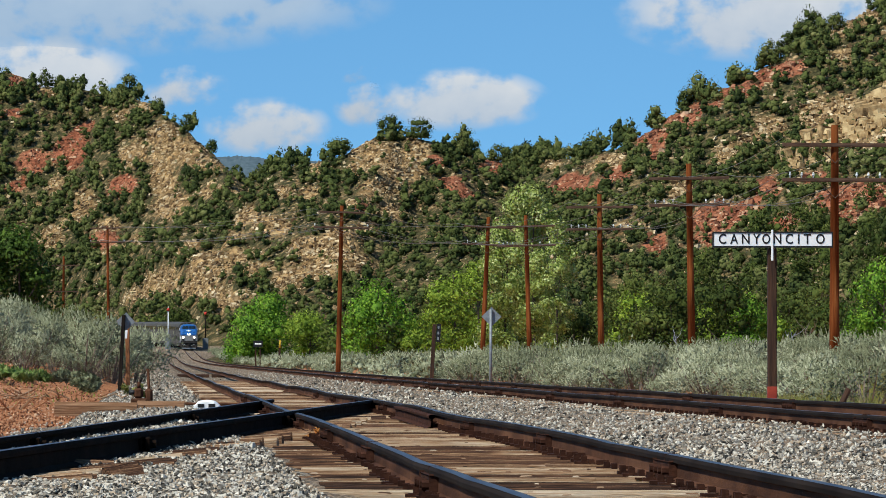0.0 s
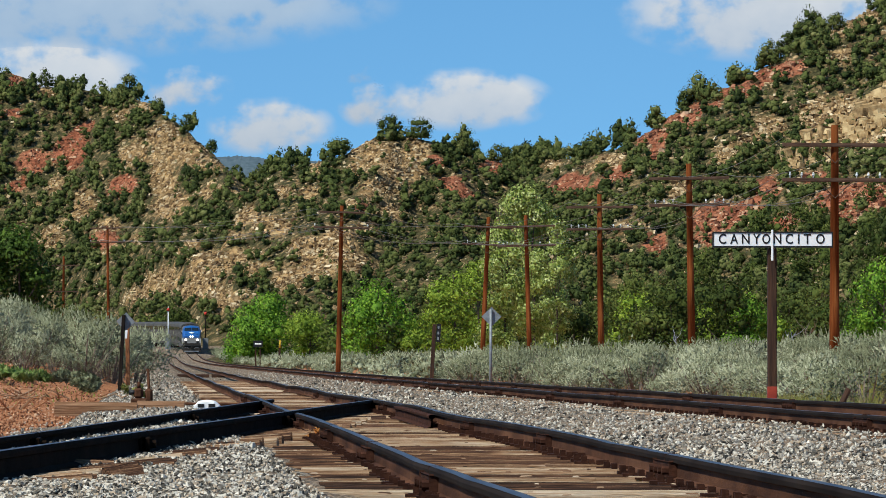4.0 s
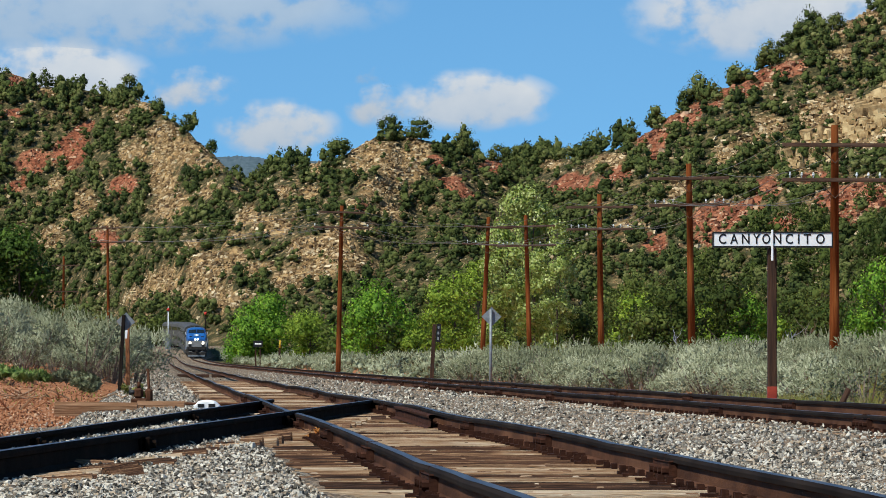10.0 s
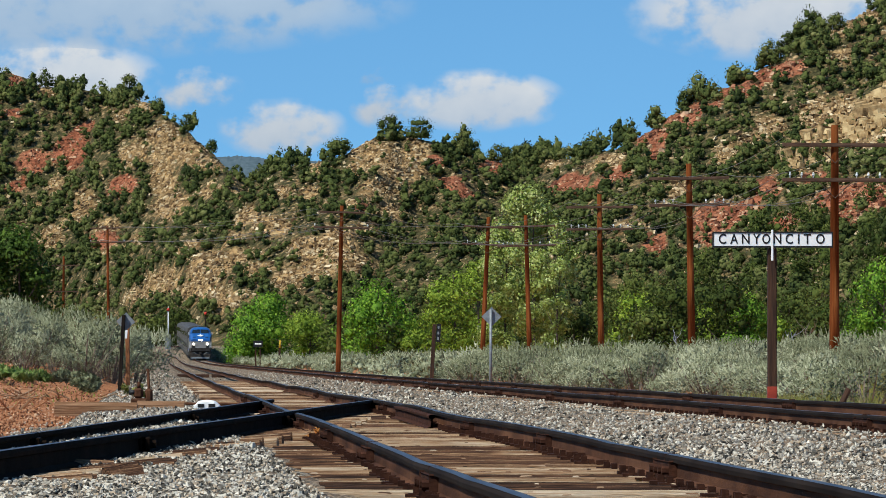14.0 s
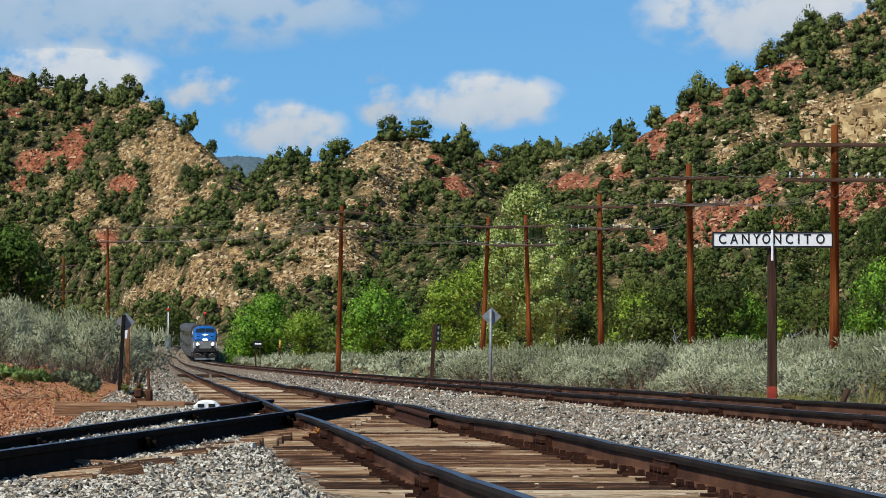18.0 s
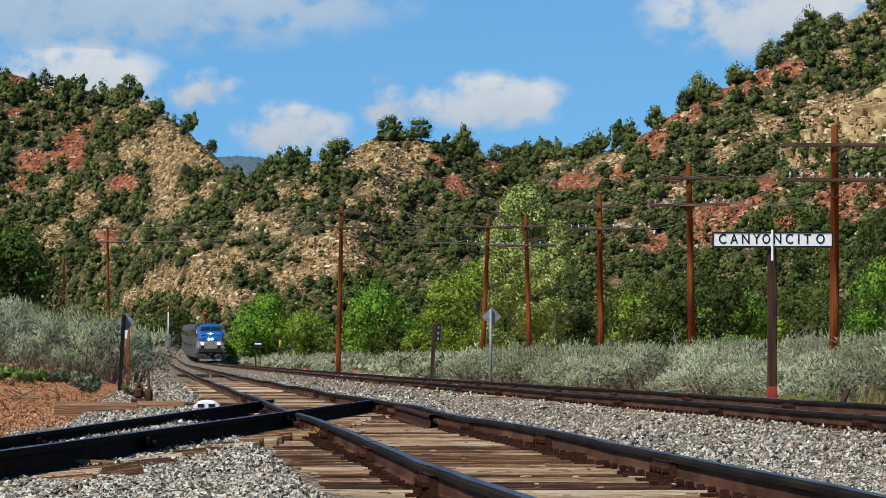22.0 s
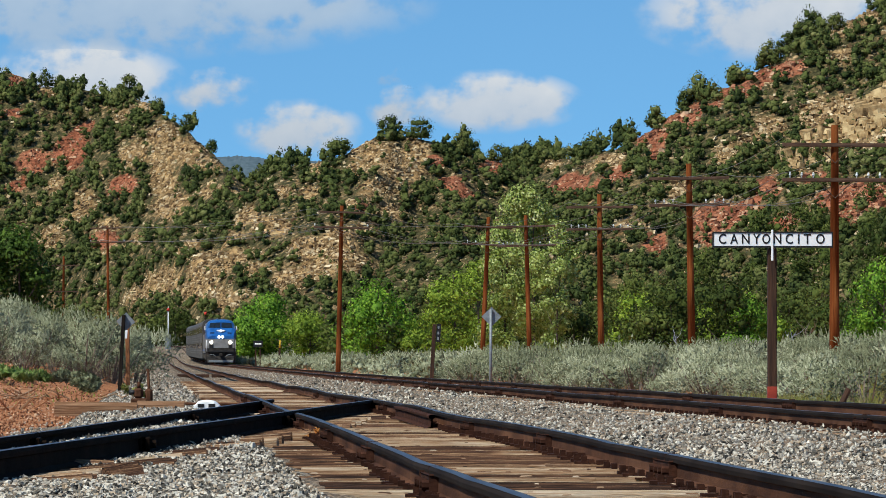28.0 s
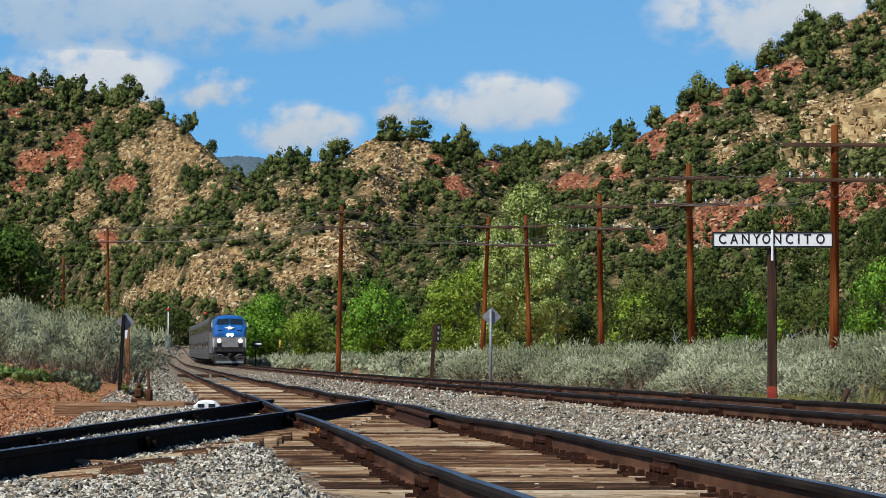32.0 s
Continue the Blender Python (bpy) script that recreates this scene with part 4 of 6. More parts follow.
def lump(r, rad):
    """An uneven twenty-sided ball."""
    g = (1 + 5 ** 0.5) / 2
    v = unit(np.array([(-1, g, 0), (1, g, 0), (-1, -g, 0), (1, -g, 0), (0, -1, g), (0, 1, g), (0, -1, -g), (0, 1, -g), (g, 0, -1), (g, 0, 1), (-g, 0, -1), (-g, 0, 1)], dtype=float))
    f = np.array([(0, 11, 5), (0, 5, 1), (0, 1, 7), (0, 7, 10), (0, 10, 11), (1, 5, 9), (5, 11, 4), (11, 10, 2), (10, 7, 6), (7, 1, 8), (3, 9, 4), (3, 4, 2), (3, 2, 6), (3, 6, 8), (3, 8, 9), (4, 9, 5), (2, 4, 11), (6, 2, 10), (8, 6, 7), (9, 8, 1)])
    return v * rad * r.uniform(0.8, 1.12, (12, 1)), f


def heap(r, clumps, share, mid, soft=0.6):
    """Uneven lumps that fill the clumps of a crown, shaded as one mass."""
    V, F, N, o = [], [], [], 0
    for x, y, z, rad, flat in clumps:
        cv, cf = lump(r, rad * share)
        p = cv * np.array([1, 1, flat]) + np.array([x, y, z])
        V.append(p), F.append(cf + o), N.append(unit(unit(cv) + soft * unit(p - mid) + 0.25 * r.normal(size=cv.shape)))
        o += len(cv)
    return np.concatenate(V), np.concatenate(F), np.concatenate(N)


# sagebrush: billowing mounds set all over with short soft plumes
def sage_template(seed, tufts, per, size):
    r = np.random.RandomState(seed)
    lobes = [(0, 0, 0.52, 0.42, 1.0)]
    for i in range(8):
        a, e = 0.8 * i + r.rand() * 0.5, r.uniform(0.35, 0.66)
        lobes.append((e * math.cos(a), e * math.sin(a), r.uniform(0.30, 0.62), r.uniform(0.22, 0.36), r.uniform(0.85, 1.15)))
    C = np.array(lobes)
    k = r.choice(len(C), tufts, p=C[:, 3] ** 2 / (C[:, 3] ** 2).sum())
    d = unit(r.normal(size=(tufts, 3)) + np.array([0, 0, 0.35]))
    root = C[k, :3] + d * (C[k, 3] * r.uniform(0.5, 1.04, tufts) ** 0.7)[:, None]
    axis = unit(0.9 * d + np.array([0, 0, 0.45]) + 0.45 * r.normal(size=(tufts, 3)))
    big = 2.2 if tufts < 80 else 1.0 if tufts < 800 else 0.82
    high, wide = r.uniform(0.06, 0.12, tufts) * big, r.uniform(0.010, 0.018, tufts) * big
    j = np.repeat(np.arange(tufts), per)
    n = len(j)
    h = r.rand(n)
    q = r.normal(size=(n, 3))
    q = unit(q - axis[j] * (q * axis[j]).sum(1)[:, None])
    p = root[j] + axis[j] * ((h - 0.35) * high[j])[:, None] + q * (wide[j] * np.sqrt(np.clip(1.05 - h, 0, 1)) * r.uniform(0.7, 1.3, n))[:, None]
    g = unit(axis[j] + 0.6 * q + 0.3 * r.normal(size=(n, 3)))
    s = unit(np.cross(g, q + 0.4 * r.normal(size=(n, 3))))
    ln = size * (0.7 + 0.7 * r.rand(n))[:, None]
    V = np.stack([p - s * ln * 0.36, p + s * ln * 0.36, p + g * ln], 1)
    out = unit(root * np.array([1, 1, 1.2]))
    N = unit(0.3 * q + 0.6 * d[j] + 0.5 * out[j] + 0.2 * r.normal(size=(n, 3)))
    V, N = turned_out(V, N, 3)
    F = np.arange(3 * n).reshape(-1, 3)
    # the plumes themselves: slim three-sided spires
    side = unit(np.cross(axis, r.normal(size=(tufts, 3))))
    b = np.cross(axis, side)
    ring = [side, -0.5 * side + 0.87 * b, -0.5 * side - 0.87 * b]
    P = np.stack([root - axis * (0.45 * high)[:, None] + q_ * (wide * r.uniform(0.7, 1.2, tufts))[:, None] for q_ in ring] + [root + axis * (0.6 * high)[:, None]], 1)
    M = np.stack([unit(0.4 * q_ + 0.6 * d + 0.5 * out) for q_ in ring] + [unit(0.3 * axis + 0.6 * d + 0.5 * out)], 1)
    f = np.array([(3, 0, 1), (3, 1, 2), (3, 2, 0)])
    F = np.concatenate([F, (f[None] + (len(V) + 4 * np.arange(tufts))[:, None, None]).reshape(-1, 3)])
    V, N = np.concatenate([V, P.reshape(-1, 3)]), np.concatenate([N, M.reshape(-1, 3)])
    if tufts < 80:
        hv, hf, hn = heap(r, lobes[:6], 0.42, np.array([0, 0, 0.2]), 0.3)
        F = np.concatenate([F, hf + len(V)])
        V, N = np.concatenate([V, hv]), np.concatenate([N, hn])
    V[:, 2] = np.maximum(V[:, 2], -0.05)
    return V, F, N


def spaced(rows, near):
    """Drops what would stand too deep inside its neighbour; the width is the row's fourth number."""
    kept = np.zeros((0, 5))
    for row in rows:
        gap = near * (kept[:, 3] + row[3]) if len(kept) else kept
        if not len(kept) or (np.hypot(kept[:, 0] - row[0], kept[:, 1] - row[1]) > gap).all():
            kept = np.vstack([kept, row])
    return kept


def twig_template(seed):
    r = np.random.RandomState(seed)
    ps = []
    for i in range(14):
        a, e = r.rand() * 6.28, r.uniform(0.2, 0.75)
        ps.append(tube([(0.05 * math.cos(a), 0.05 * math.sin(a), -0.1), (e * 0.6 * math.cos(a), e * 0.6 * math.sin(a), 0.3), (e * math.cos(a), e * math.sin(a), r.uniform(0.45, 0.78))], [0.022, 0.014, 0.004], 3))
    return joined(ps)


def scatter_sage():
    r = np.random.RandomState(21)
    near, far = [], []
    # right of the main line
    for _ in range(900):
        y = 72 * (330 / 72) ** r.rand()
        x0 = float(main_x(y)) + (4.4 if y < 110 else 3.3)
        x = x0 + (0.098 * y + 4 - x0) * r.rand()
        if x < x0:
            continue
        if (abs(x - 9.0) < 2.0 and y < 118) or (4.9 < x < 6.8 and y < 84) or (110 < y < 166 and abs(x + 0.4) < 1.1):
            continue
        b = r.rand() ** 1.6
        (near if y < 165 else far).append((x, y, 0, 0.7 + 1.05 * b, r.uniform(0.75, 1.1)))
    # on the bank to the left of the siding
    for _ in range(700):
        y = 106 * (330 / 106) ** r.rand()
        x1 = float(siding_x(y)) - 3.3 - max(0, (128 - y) * 0.12)
        x = x1 - (x1 + 0.1 * y + 3) * r.rand()
        if x > x1 or x < -0.1 * y - 3:
            continue
        (near if y < 165 else far).append((x, y, 0, 0.6 + 0.95 * r.rand() ** 1.3, r.uniform(0.9, 1.25)))
    # the tallest bushes stand on the edge of the bank
    for _ in range(16):
        near.append((r.uniform(-11.8, -9.3), r.uniform(120, 150), 0, r.uniform(1.4, 1.8), r.uniform(1.05, 1.25)))
    for _ in range(330):
        y = 330 + 420 * r.rand()
        x = float(main_x(y)) + 3.6 + 16 * r.rand() ** 1.5
        far.append((x, y, 0, r.uniform(0.9, 1.5), r.uniform(0.9, 1.2)))
    near = spaced(sorted(near, key=lambda w: -w[3]), 0.70)
    large = near[:, 3] > 1.15
    for rows, n, per, size, twigs in ((near[large], 1150, 1, 0.028, True), (near[~large], 540, 1, 0.034, True), (spaced(far, 0.40), 78, 1, 0.085, False)):
        W = np.array(rows)
        W[:, 2] = ground_z(W[:, 0], W[:, 1])
        V, F, N, T = copies([sage_template(30 + i, n, per, size) for i in range(6)], W, 5)
        ob = link_mesh("sagebrush", V, F, M_SAGE, normals=N, tint=T)
        tagged(ob, "silvery grey-green sagebrush covering the flats beside the tracks", "sagebrush", kind="stuff")
        if twigs:
            V, F, _, _ = copies([twig_template(40 + i) for i in range(3)], W, 6)
            tagged(link_mesh("sagebrush_twigs", V, F, M_TWIG), "bare grey branches of sagebrush", "sagebrush", kind="stuff")


scatter_sage()


# pinon and juniper on the slopes: rounded, lumpy crowns
def pinon_template(seed, n, size=0.2, tall=1.0, share=0.74):
    r = np.random.RandomState(seed)
    cl = [(0, 0, 1.3 * tall, 1.05, 0.95)]
    for i in range(9):
        a, h = r.rand() * 6.28, r.uniform(0.55, 2.75)
        e = (1.15 if h < 1.8 else 0.65) * r.uniform(0.45, 1.0)
        cl.append((e * math.cos(a), e * math.sin(a), h * tall, r.uniform(0.42, 0.78), 0.85))
    mid = np.array([0, 0, 1.0 * tall])
    V, F, N = leaf_cloud(r, cl, n, size, shell=0.7, out=0.6, heart=0.8)
    hv, hf, hn = heap(r, cl[:7], share, mid, 0.8)
    F = np.concatenate([F, hf + len(V)])
    V, N = np.concatenate([V, hv]), np.concatenate([N, hn])
    V[:, 2] = np.maximum(V[:, 2], -0.3)
    return V, F, N


def scatter_slopes():
    r = np.random.RandomState(33)
    n = 15000
    # sampled by camera angle, so only slopes in view get trees
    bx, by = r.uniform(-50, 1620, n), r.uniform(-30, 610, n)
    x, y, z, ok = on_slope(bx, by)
    side = np.minimum(np.abs(x - main_x(y)), np.abs(x - siding_x(y)))
    open_ = np.maximum(outcrop(x, y, z, OPEN_ROCK), outcrop(x, y, z, RED_ROCK))
    thin = 0.28 * np.clip(fbm(x / 9, z / 7, 7, 3) + 0.35, 0, 1) * (y > 850)
    ok &= (z - rail_z(y) > 1.6) & (side > 9) & (r.rand(n) > np.clip(1.1 * open_, 0, 0.85) + thin)
    s = np.where(r.rand(n) < 0.22, r.uniform(0.32, 0.58, n), r.uniform(0.66, 1.38, n)) * np.where(y < 850, 0.84, 1.0)
    s = np.where(open_ > 0.35, np.minimum(s, r.uniform(0.25, 0.6, n)), s)
    kept = []
    P = np.stack([x, 0.5 * y, 1.2 * z], -1)
    K, KS = np.zeros((n, 3)), np.zeros(n)
    m = 0
    for i in np.where(ok)[0]:
        if m and (((K[:m] - P[i]) ** 2).sum(1) < (0.6 * (KS[:m] + s[i])) ** 2).any():
            continue
        K[m], KS[m] = P[i], s[i]
        m += 1
        kept.append(i)
        if m > 3400:
            break
    W = np.stack([x, y, z - 0.35, s, 0.72 + 0.4 * r.rand(n)], -1)[kept]
    # along the crests as seen from the camera, with bare stretches
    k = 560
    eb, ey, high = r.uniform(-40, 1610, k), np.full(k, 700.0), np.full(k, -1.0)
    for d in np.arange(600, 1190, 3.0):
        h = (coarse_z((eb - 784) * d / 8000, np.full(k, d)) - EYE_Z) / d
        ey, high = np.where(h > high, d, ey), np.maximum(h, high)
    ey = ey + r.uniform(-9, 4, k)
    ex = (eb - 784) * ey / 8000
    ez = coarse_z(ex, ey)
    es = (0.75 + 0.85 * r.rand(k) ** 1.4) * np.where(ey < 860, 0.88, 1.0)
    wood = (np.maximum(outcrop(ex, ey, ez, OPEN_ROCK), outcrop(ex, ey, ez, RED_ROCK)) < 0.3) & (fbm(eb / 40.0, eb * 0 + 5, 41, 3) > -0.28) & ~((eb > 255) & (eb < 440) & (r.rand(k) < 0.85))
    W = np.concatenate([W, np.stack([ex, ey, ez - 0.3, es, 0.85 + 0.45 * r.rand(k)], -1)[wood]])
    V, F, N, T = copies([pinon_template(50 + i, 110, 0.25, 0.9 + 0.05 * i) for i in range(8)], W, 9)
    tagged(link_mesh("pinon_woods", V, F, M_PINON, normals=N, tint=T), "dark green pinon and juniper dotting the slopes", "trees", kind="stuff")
    # scrub oak on the lower eastern slope
    m = 640
    ys = 440 + 240 * r.rand(m)
    xs = -0.03 * ys + (0.132 * ys + 6) * r.rand(m)
    zs = ground_z(xs, ys)
    ok = (zs < 19 + 7 * r.rand(m)) & (xs > main_x(ys) + 14)
    W = np.stack([xs, ys, zs - 0.3, 0.9 + 0.9 * r.rand(m), 0.85 + 0.5 * r.rand(m)], -1)[ok]
    V, F, N, T = copies([pinon_template(70 + i, 230, 0.18, 1.0, 0.33) for i in range(5)], W, 10)
    tagged(link_mesh("scrub_woods", V, F, M_SCRUB, normals=N, tint=T), "green scrub oak thickets on the lower slope", "trees", kind="stuff")
    # loose rock, strewn by camera angle
    n = 120000
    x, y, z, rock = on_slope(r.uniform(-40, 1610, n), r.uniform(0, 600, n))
    y = y + r.uniform(-1, 1, n)
    z = coarse_z(x, y)
    red_ = outcrop(x, y, z, RED_ROCK)
    bare = np.maximum(outcrop(x, y, z, OPEN_ROCK), 0.4 * red_)
    side = np.minimum(np.abs(x - main_x(y)), np.abs(x - siding_x(y)))
    rock &= (z - rail_z(y) > 2) & (side > 10) & (0.10 + 0.9 * bare > r.rand(n))
    x, y, z = x[rock], y[rock], z[rock]
    n = len(x)
    s = 0.11 + 0.30 * r.rand(n) ** 3 + 0.25 * r.rand(n) ** 26
    cube = np.array([(a, b, c) for a in (-1, 1) for b in (-1, 1) for c in (-1, 1)], dtype=float) * 0.8
    cf = np.array([(0, 1, 3), (0, 3, 2), (4, 6, 7), (4, 7, 5), (0, 4, 5), (0, 5, 1), (2, 3, 7), (2, 7, 6), (0, 2, 6), (0, 6, 4), (1, 5, 7), (1, 7, 3)])
    V = (cube[None] + r.uniform(-0.42, 0.42, (n, 8, 3))) * s[:, None, None] * r.uniform(0.55, 1.3, (n, 1, 3)) * np.array([1.35, 1.1, 0.85])
    a, tl = r.rand(n) * 6.28, r.normal(size=n) * 0.45
    V = np.stack([V[..., 0], V[..., 1] * np.cos(tl)[:, None] - V[..., 2] * np.sin(tl)[:, None], V[..., 1] * np.sin(tl)[:, None] + V[..., 2] * np.cos(tl)[:, None]], -1)
    X = V[..., 0] * np.cos(a)[:, None] - V[..., 1] * np.sin(a)[:, None] + x[:, None]
    Y = V[..., 0] * np.sin(a)[:, None] + V[..., 1] * np.cos(a)[:, None] + y[:, None]
    V = np.stack([X, Y, V[..., 2] + z[:, None] + 0.25 * s[:, None]], -1)
    red = red_[rock] > 0.25 + 0.3 * r.rand(n)
    for pick, m_, lb in ((~red, M_ROCK, "tan and cream boulders and rubble on the slopes"), (red, M_REDROCK, "red sandstone boulders and rubble on the slopes")):
        k = pick.sum()
        tagged(link_mesh("slope_boulders", V[pick].reshape(-1, 3), (cf[None] + (np.arange(k) * 8)[:, None, None]).reshape(-1, 3), m_), lb, "rocks", kind="stuff")


scatter_slopes()


# ---- trees by the line ----
def make_tree(name, x, y, width, height, material, label, category, seed, n, size, low=0.05, shape="round", group=""):
    r = np.random.RandomState(seed)
    z = float(ground_z(x, y)) - 0.05
    t = thing(name, pose(x, y, z), label, category, group)
    for i, (V, F) in enumerate(limbs(r, height, width * 0.45, 5, base=0.022 * width)):
        link_mesh("limb" if i else "trunk", V, F, M_BARK, t, smooth=True)
    cl = []
    for i in range(34):
        a, h = r.rand() * 6.28, low + (0.95 - low) * r.rand()
        if shape == "round":
            prof = math.sin(math.pi * min(1, 0.18 + 0.80 * h)) ** 0.6
        elif shape == "tall":
            prof = 0.55 + 0.45 * math.sin(math.pi * h) if h < 0.8 else 1.0 - (h - 0.8) * 2.0
        else:
            prof = 1.0 - 0.75 * h
        e = 0.5 * width * prof * r.rand() ** 0.45
        rad = width * r.uniform(0.12, 0.22) if shape != 'tall' else width * r.uniform(0.14, 0.24)
        cl.append((e * 0.8 * math.cos(a), e * 0.8 * math.sin(a), max(rad * 0.6, height * h - rad * 0.5), rad, 1.0))
    lacy = name == "poplar"
    V, F, N = leaf_cloud(r, cl, n, size, shell=0.4 if lacy else 0.62, out=0.6, quad=True, long=0.75)
    hv, hf, hn = heap(r, cl, 0.3 if lacy else 0.42 if "pinon" in name else 0.30, np.array([0, 0, height * 0.4]), 0.6)
    F = np.concatenate([F, hf + len(V)])
    V, N = np.concatenate([V, hv]), np.concatenate([N, hn])
    V[:, 2] = np.maximum(V[:, 2], 0.02)
    link_mesh("crown", V, F, material, t, normals=N, tint=np.full(len(V), r.rand()))
    return t


def at(px, d):
    return (px - 784) * d / 8000.0


TREES = [
    ("round_tree", 459, 560, 11.0, 8.7, M_LEAF, "dense bright green rounded tree beside the line", 14000, 0.19, 0.0, "round"),
    ("shrub", 548, 545, 7.6, 6.6, M_LIME, "yellow-green bushy shrub beside the line", 5200, 0.17, 0.0, "round"),
    ("leafy_tree", 668, 450, 9.4, 8.4, M_LEAF, "broad bright green leafy tree behind the sagebrush", 7200, 0.17, 0.0, "round"),
    ("leafy_tree", 715, 455, 4.6, 5.0, M_LIME, "bright green leafy tree behind the sagebrush", 4700, 0.17, 0.0, "round"),
    ("shrub", 738, 430, 4.0, 3.4, M_LIME, "low green shrub behind the sagebrush", 3100, 0.16, 0.0, "round"),
    ("leafy_tree", 805, 392, 6.6, 8.6, M_LIME, "tall yellow-green tree behind the sagebrush", 8200, 0.14, 0.0, "round"),
    ("leafy_tree", 848, 375, 4.6, 9.6, M_LIME, "tall yellow-green tree beside the poplars", 6800, 0.13, 0.0, "tall"),
    ("leafy_tree", 1328, 300, 3.7, 5.0, M_LEAF, "bright green young tree in the scrub", 5200, 0.10, 0.05, "round"),
    ("shrub", 1205, 292, 3.2, 2.6, M_LEAF, "bright green shrub with a dead limb in the scrub", 3600, 0.10, 0.0, "round"),
    ("shrub", 1130, 330, 3.4, 2.2, M_LIME, "low yellow-green shrub behind the sagebrush", 3000, 0.11, 0.0, "round"),
    ("shrub", 1290, 280, 3.0, 2.0, M_LEAF, "low bright green shrub behind the sagebrush", 3000, 0.10, 0.0, "round"),
    ("leafy_tree", 1565, 270, 5.2, 6.4, M_LEAF, "broad green leafy tree at the foot of the slope", 7000, 0.11, 0.0, "round"),
    ("leafy_tree", 1120, 345, 4.6, 7.0, M_SCRUB, "grey-green oak at the foot of the slope", 5200, 0.12, 0.0, "round"),
    ("poplar", 893, 350, 5.0, 13.2, M_POPLAR, "tall silvery light green poplar fluttering in wind", 13500, 0.13, 0.02, "tall"),
    ("poplar", 945, 345, 5.2, 14.4, M_POPLAR, "tall silvery light green poplar fluttering in wind", 14500, 0.13, 0.02, "tall"),
    ("poplar", 985, 340, 3.8, 11.6, M_POPLAR, "slender silvery poplar fluttering in wind", 6500, 0.12, 0.02, "tall"),
    ("leafy_tree", 35, 330, 6.4, 9.6, M_DARKLEAF, "dark green leafy tree behind the sagebrush bank", 7600, 0.16, 0.0, "round"),
    ("leafy_tree", -30, 330, 6.4, 9.2, M_DARKLEAF, "dark green leafy tree behind the sagebrush bank", 7200, 0.15, 0.0, "round"),
    ("shrub", 90, 320, 2.6, 3.4, M_SCRUB, "low green shrub on the sagebrush bank", 2600, 0.14, 0.0, "round"),
    ("shrub", 310, 900, 9.0, 9.0, M_SCRUB, "dark scrub clump below the slope", 2200, 0.3, 0.0, "round"),
    ("shrub", 265, 930, 8.0, 7.0, M_SCRUB, "dark scrub clump below the slope", 2000, 0.3, 0.0, "round"),
]
SWAY = []
for i, (nm, px, d, w, h, mt, lb, n, sz, low, shp) in enumerate(TREES):
    t = make_tree(nm, at(px, d), d, w, h, mt, lb, "tree" if "shrub" not in nm else "shrub", 100 + i, n, sz * 1.06, low, shp)
    if nm == "poplar":
        SWAY.append(t)

# single pinons standing against the sky on the crests: camera bearing and rise of the foot, width, height in parts of
# 8000
CREST_PINONS = [(600, 268, 62, 30), (690, 240, 56, 34), (745, 246, 64, 36), (822, 268, 60, 34), (332, 236, 36, 30), (374, 274, 26, 22), (228, 166, 40, 28), (80, 150, 34, 30), (1240, 172, 76, 40), (1216, 188, 40, 26), (1366, 104, 58, 42), (1394, 84, 40, 34), (1442, 50, 40, 34), (1420, 62, 26, 28), (1480, 34, 46, 30), (1160, 224, 40, 22), (960, 270, 62, 26), (882, 286, 44, 28), (284, 202, 22, 26), (106, 158, 26, 24)]
for i, (b, rise, w, h) in enumerate(CREST_PINONS):
    for lower in range(0, 60, 3):
        x, y, z, ok = on_slope(np.array([float(b)]), np.array([float(rise + lower)]))
        if ok[0]:
            break
    k = float(y[0]) / 8000
    make_tree("pinon_pine", float(x[0]), float(y[0]), w * k, h * k * 1.15, M_PINON, "dark green pinon pine standing on the rocky crest", "tree", 500 + i, 1100, 0.20, 0.12, "round", "pinons on the crest")

# thicket at the foot of the eastern slope
rr = random.Random(8)
for i in range(46):
    px = rr.uniform(1000, 1640)
    d = rr.uniform(280, 470)
    big = rr.random()
    w, h = 3.6 + 3.2 * big, 3.0 + 4.0 * big * rr.uniform(0.7, 1.2)
    make_tree("thicket_shrub", at(px, d), d, w, h, M_DARKLEAF if px > 1470 else M_LIME if rr.random() < 0.14 else M_SCRUB, "leafy green scrub at the foot of the slope", "shrub", 300 + i, int(2000 + 2000 * big), 0.135, 0.0, "round", "thicket below the slope")


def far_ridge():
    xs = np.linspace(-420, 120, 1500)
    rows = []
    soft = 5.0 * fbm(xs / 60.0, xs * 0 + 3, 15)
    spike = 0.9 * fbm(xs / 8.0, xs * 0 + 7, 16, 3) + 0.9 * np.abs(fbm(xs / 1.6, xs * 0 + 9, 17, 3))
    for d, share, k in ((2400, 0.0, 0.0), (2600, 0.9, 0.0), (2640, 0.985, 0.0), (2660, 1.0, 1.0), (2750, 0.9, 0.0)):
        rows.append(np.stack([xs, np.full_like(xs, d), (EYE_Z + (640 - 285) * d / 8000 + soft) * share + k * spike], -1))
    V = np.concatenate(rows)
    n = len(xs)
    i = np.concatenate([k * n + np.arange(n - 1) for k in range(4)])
    tagged(link_mesh("backdrop", V, np.stack([i, i + 1, i + n + 1, i + n], -1), M_FARFOREST, smooth=True), "distant forested ridge, blue-green with haze in its colour", "hills", kind="structure")


far_ridge()


# ---- small things beside the line ----
def ground_at(x, y):
    """Top of ballast or earth, whichever is higher."""
    u = x - float(siding_x(y))
    g = float(ground_z(x, y))
    return max(g, float(bed_z(np.array(x), np.array(y)))) if -5.0 < u < 8.6 else g


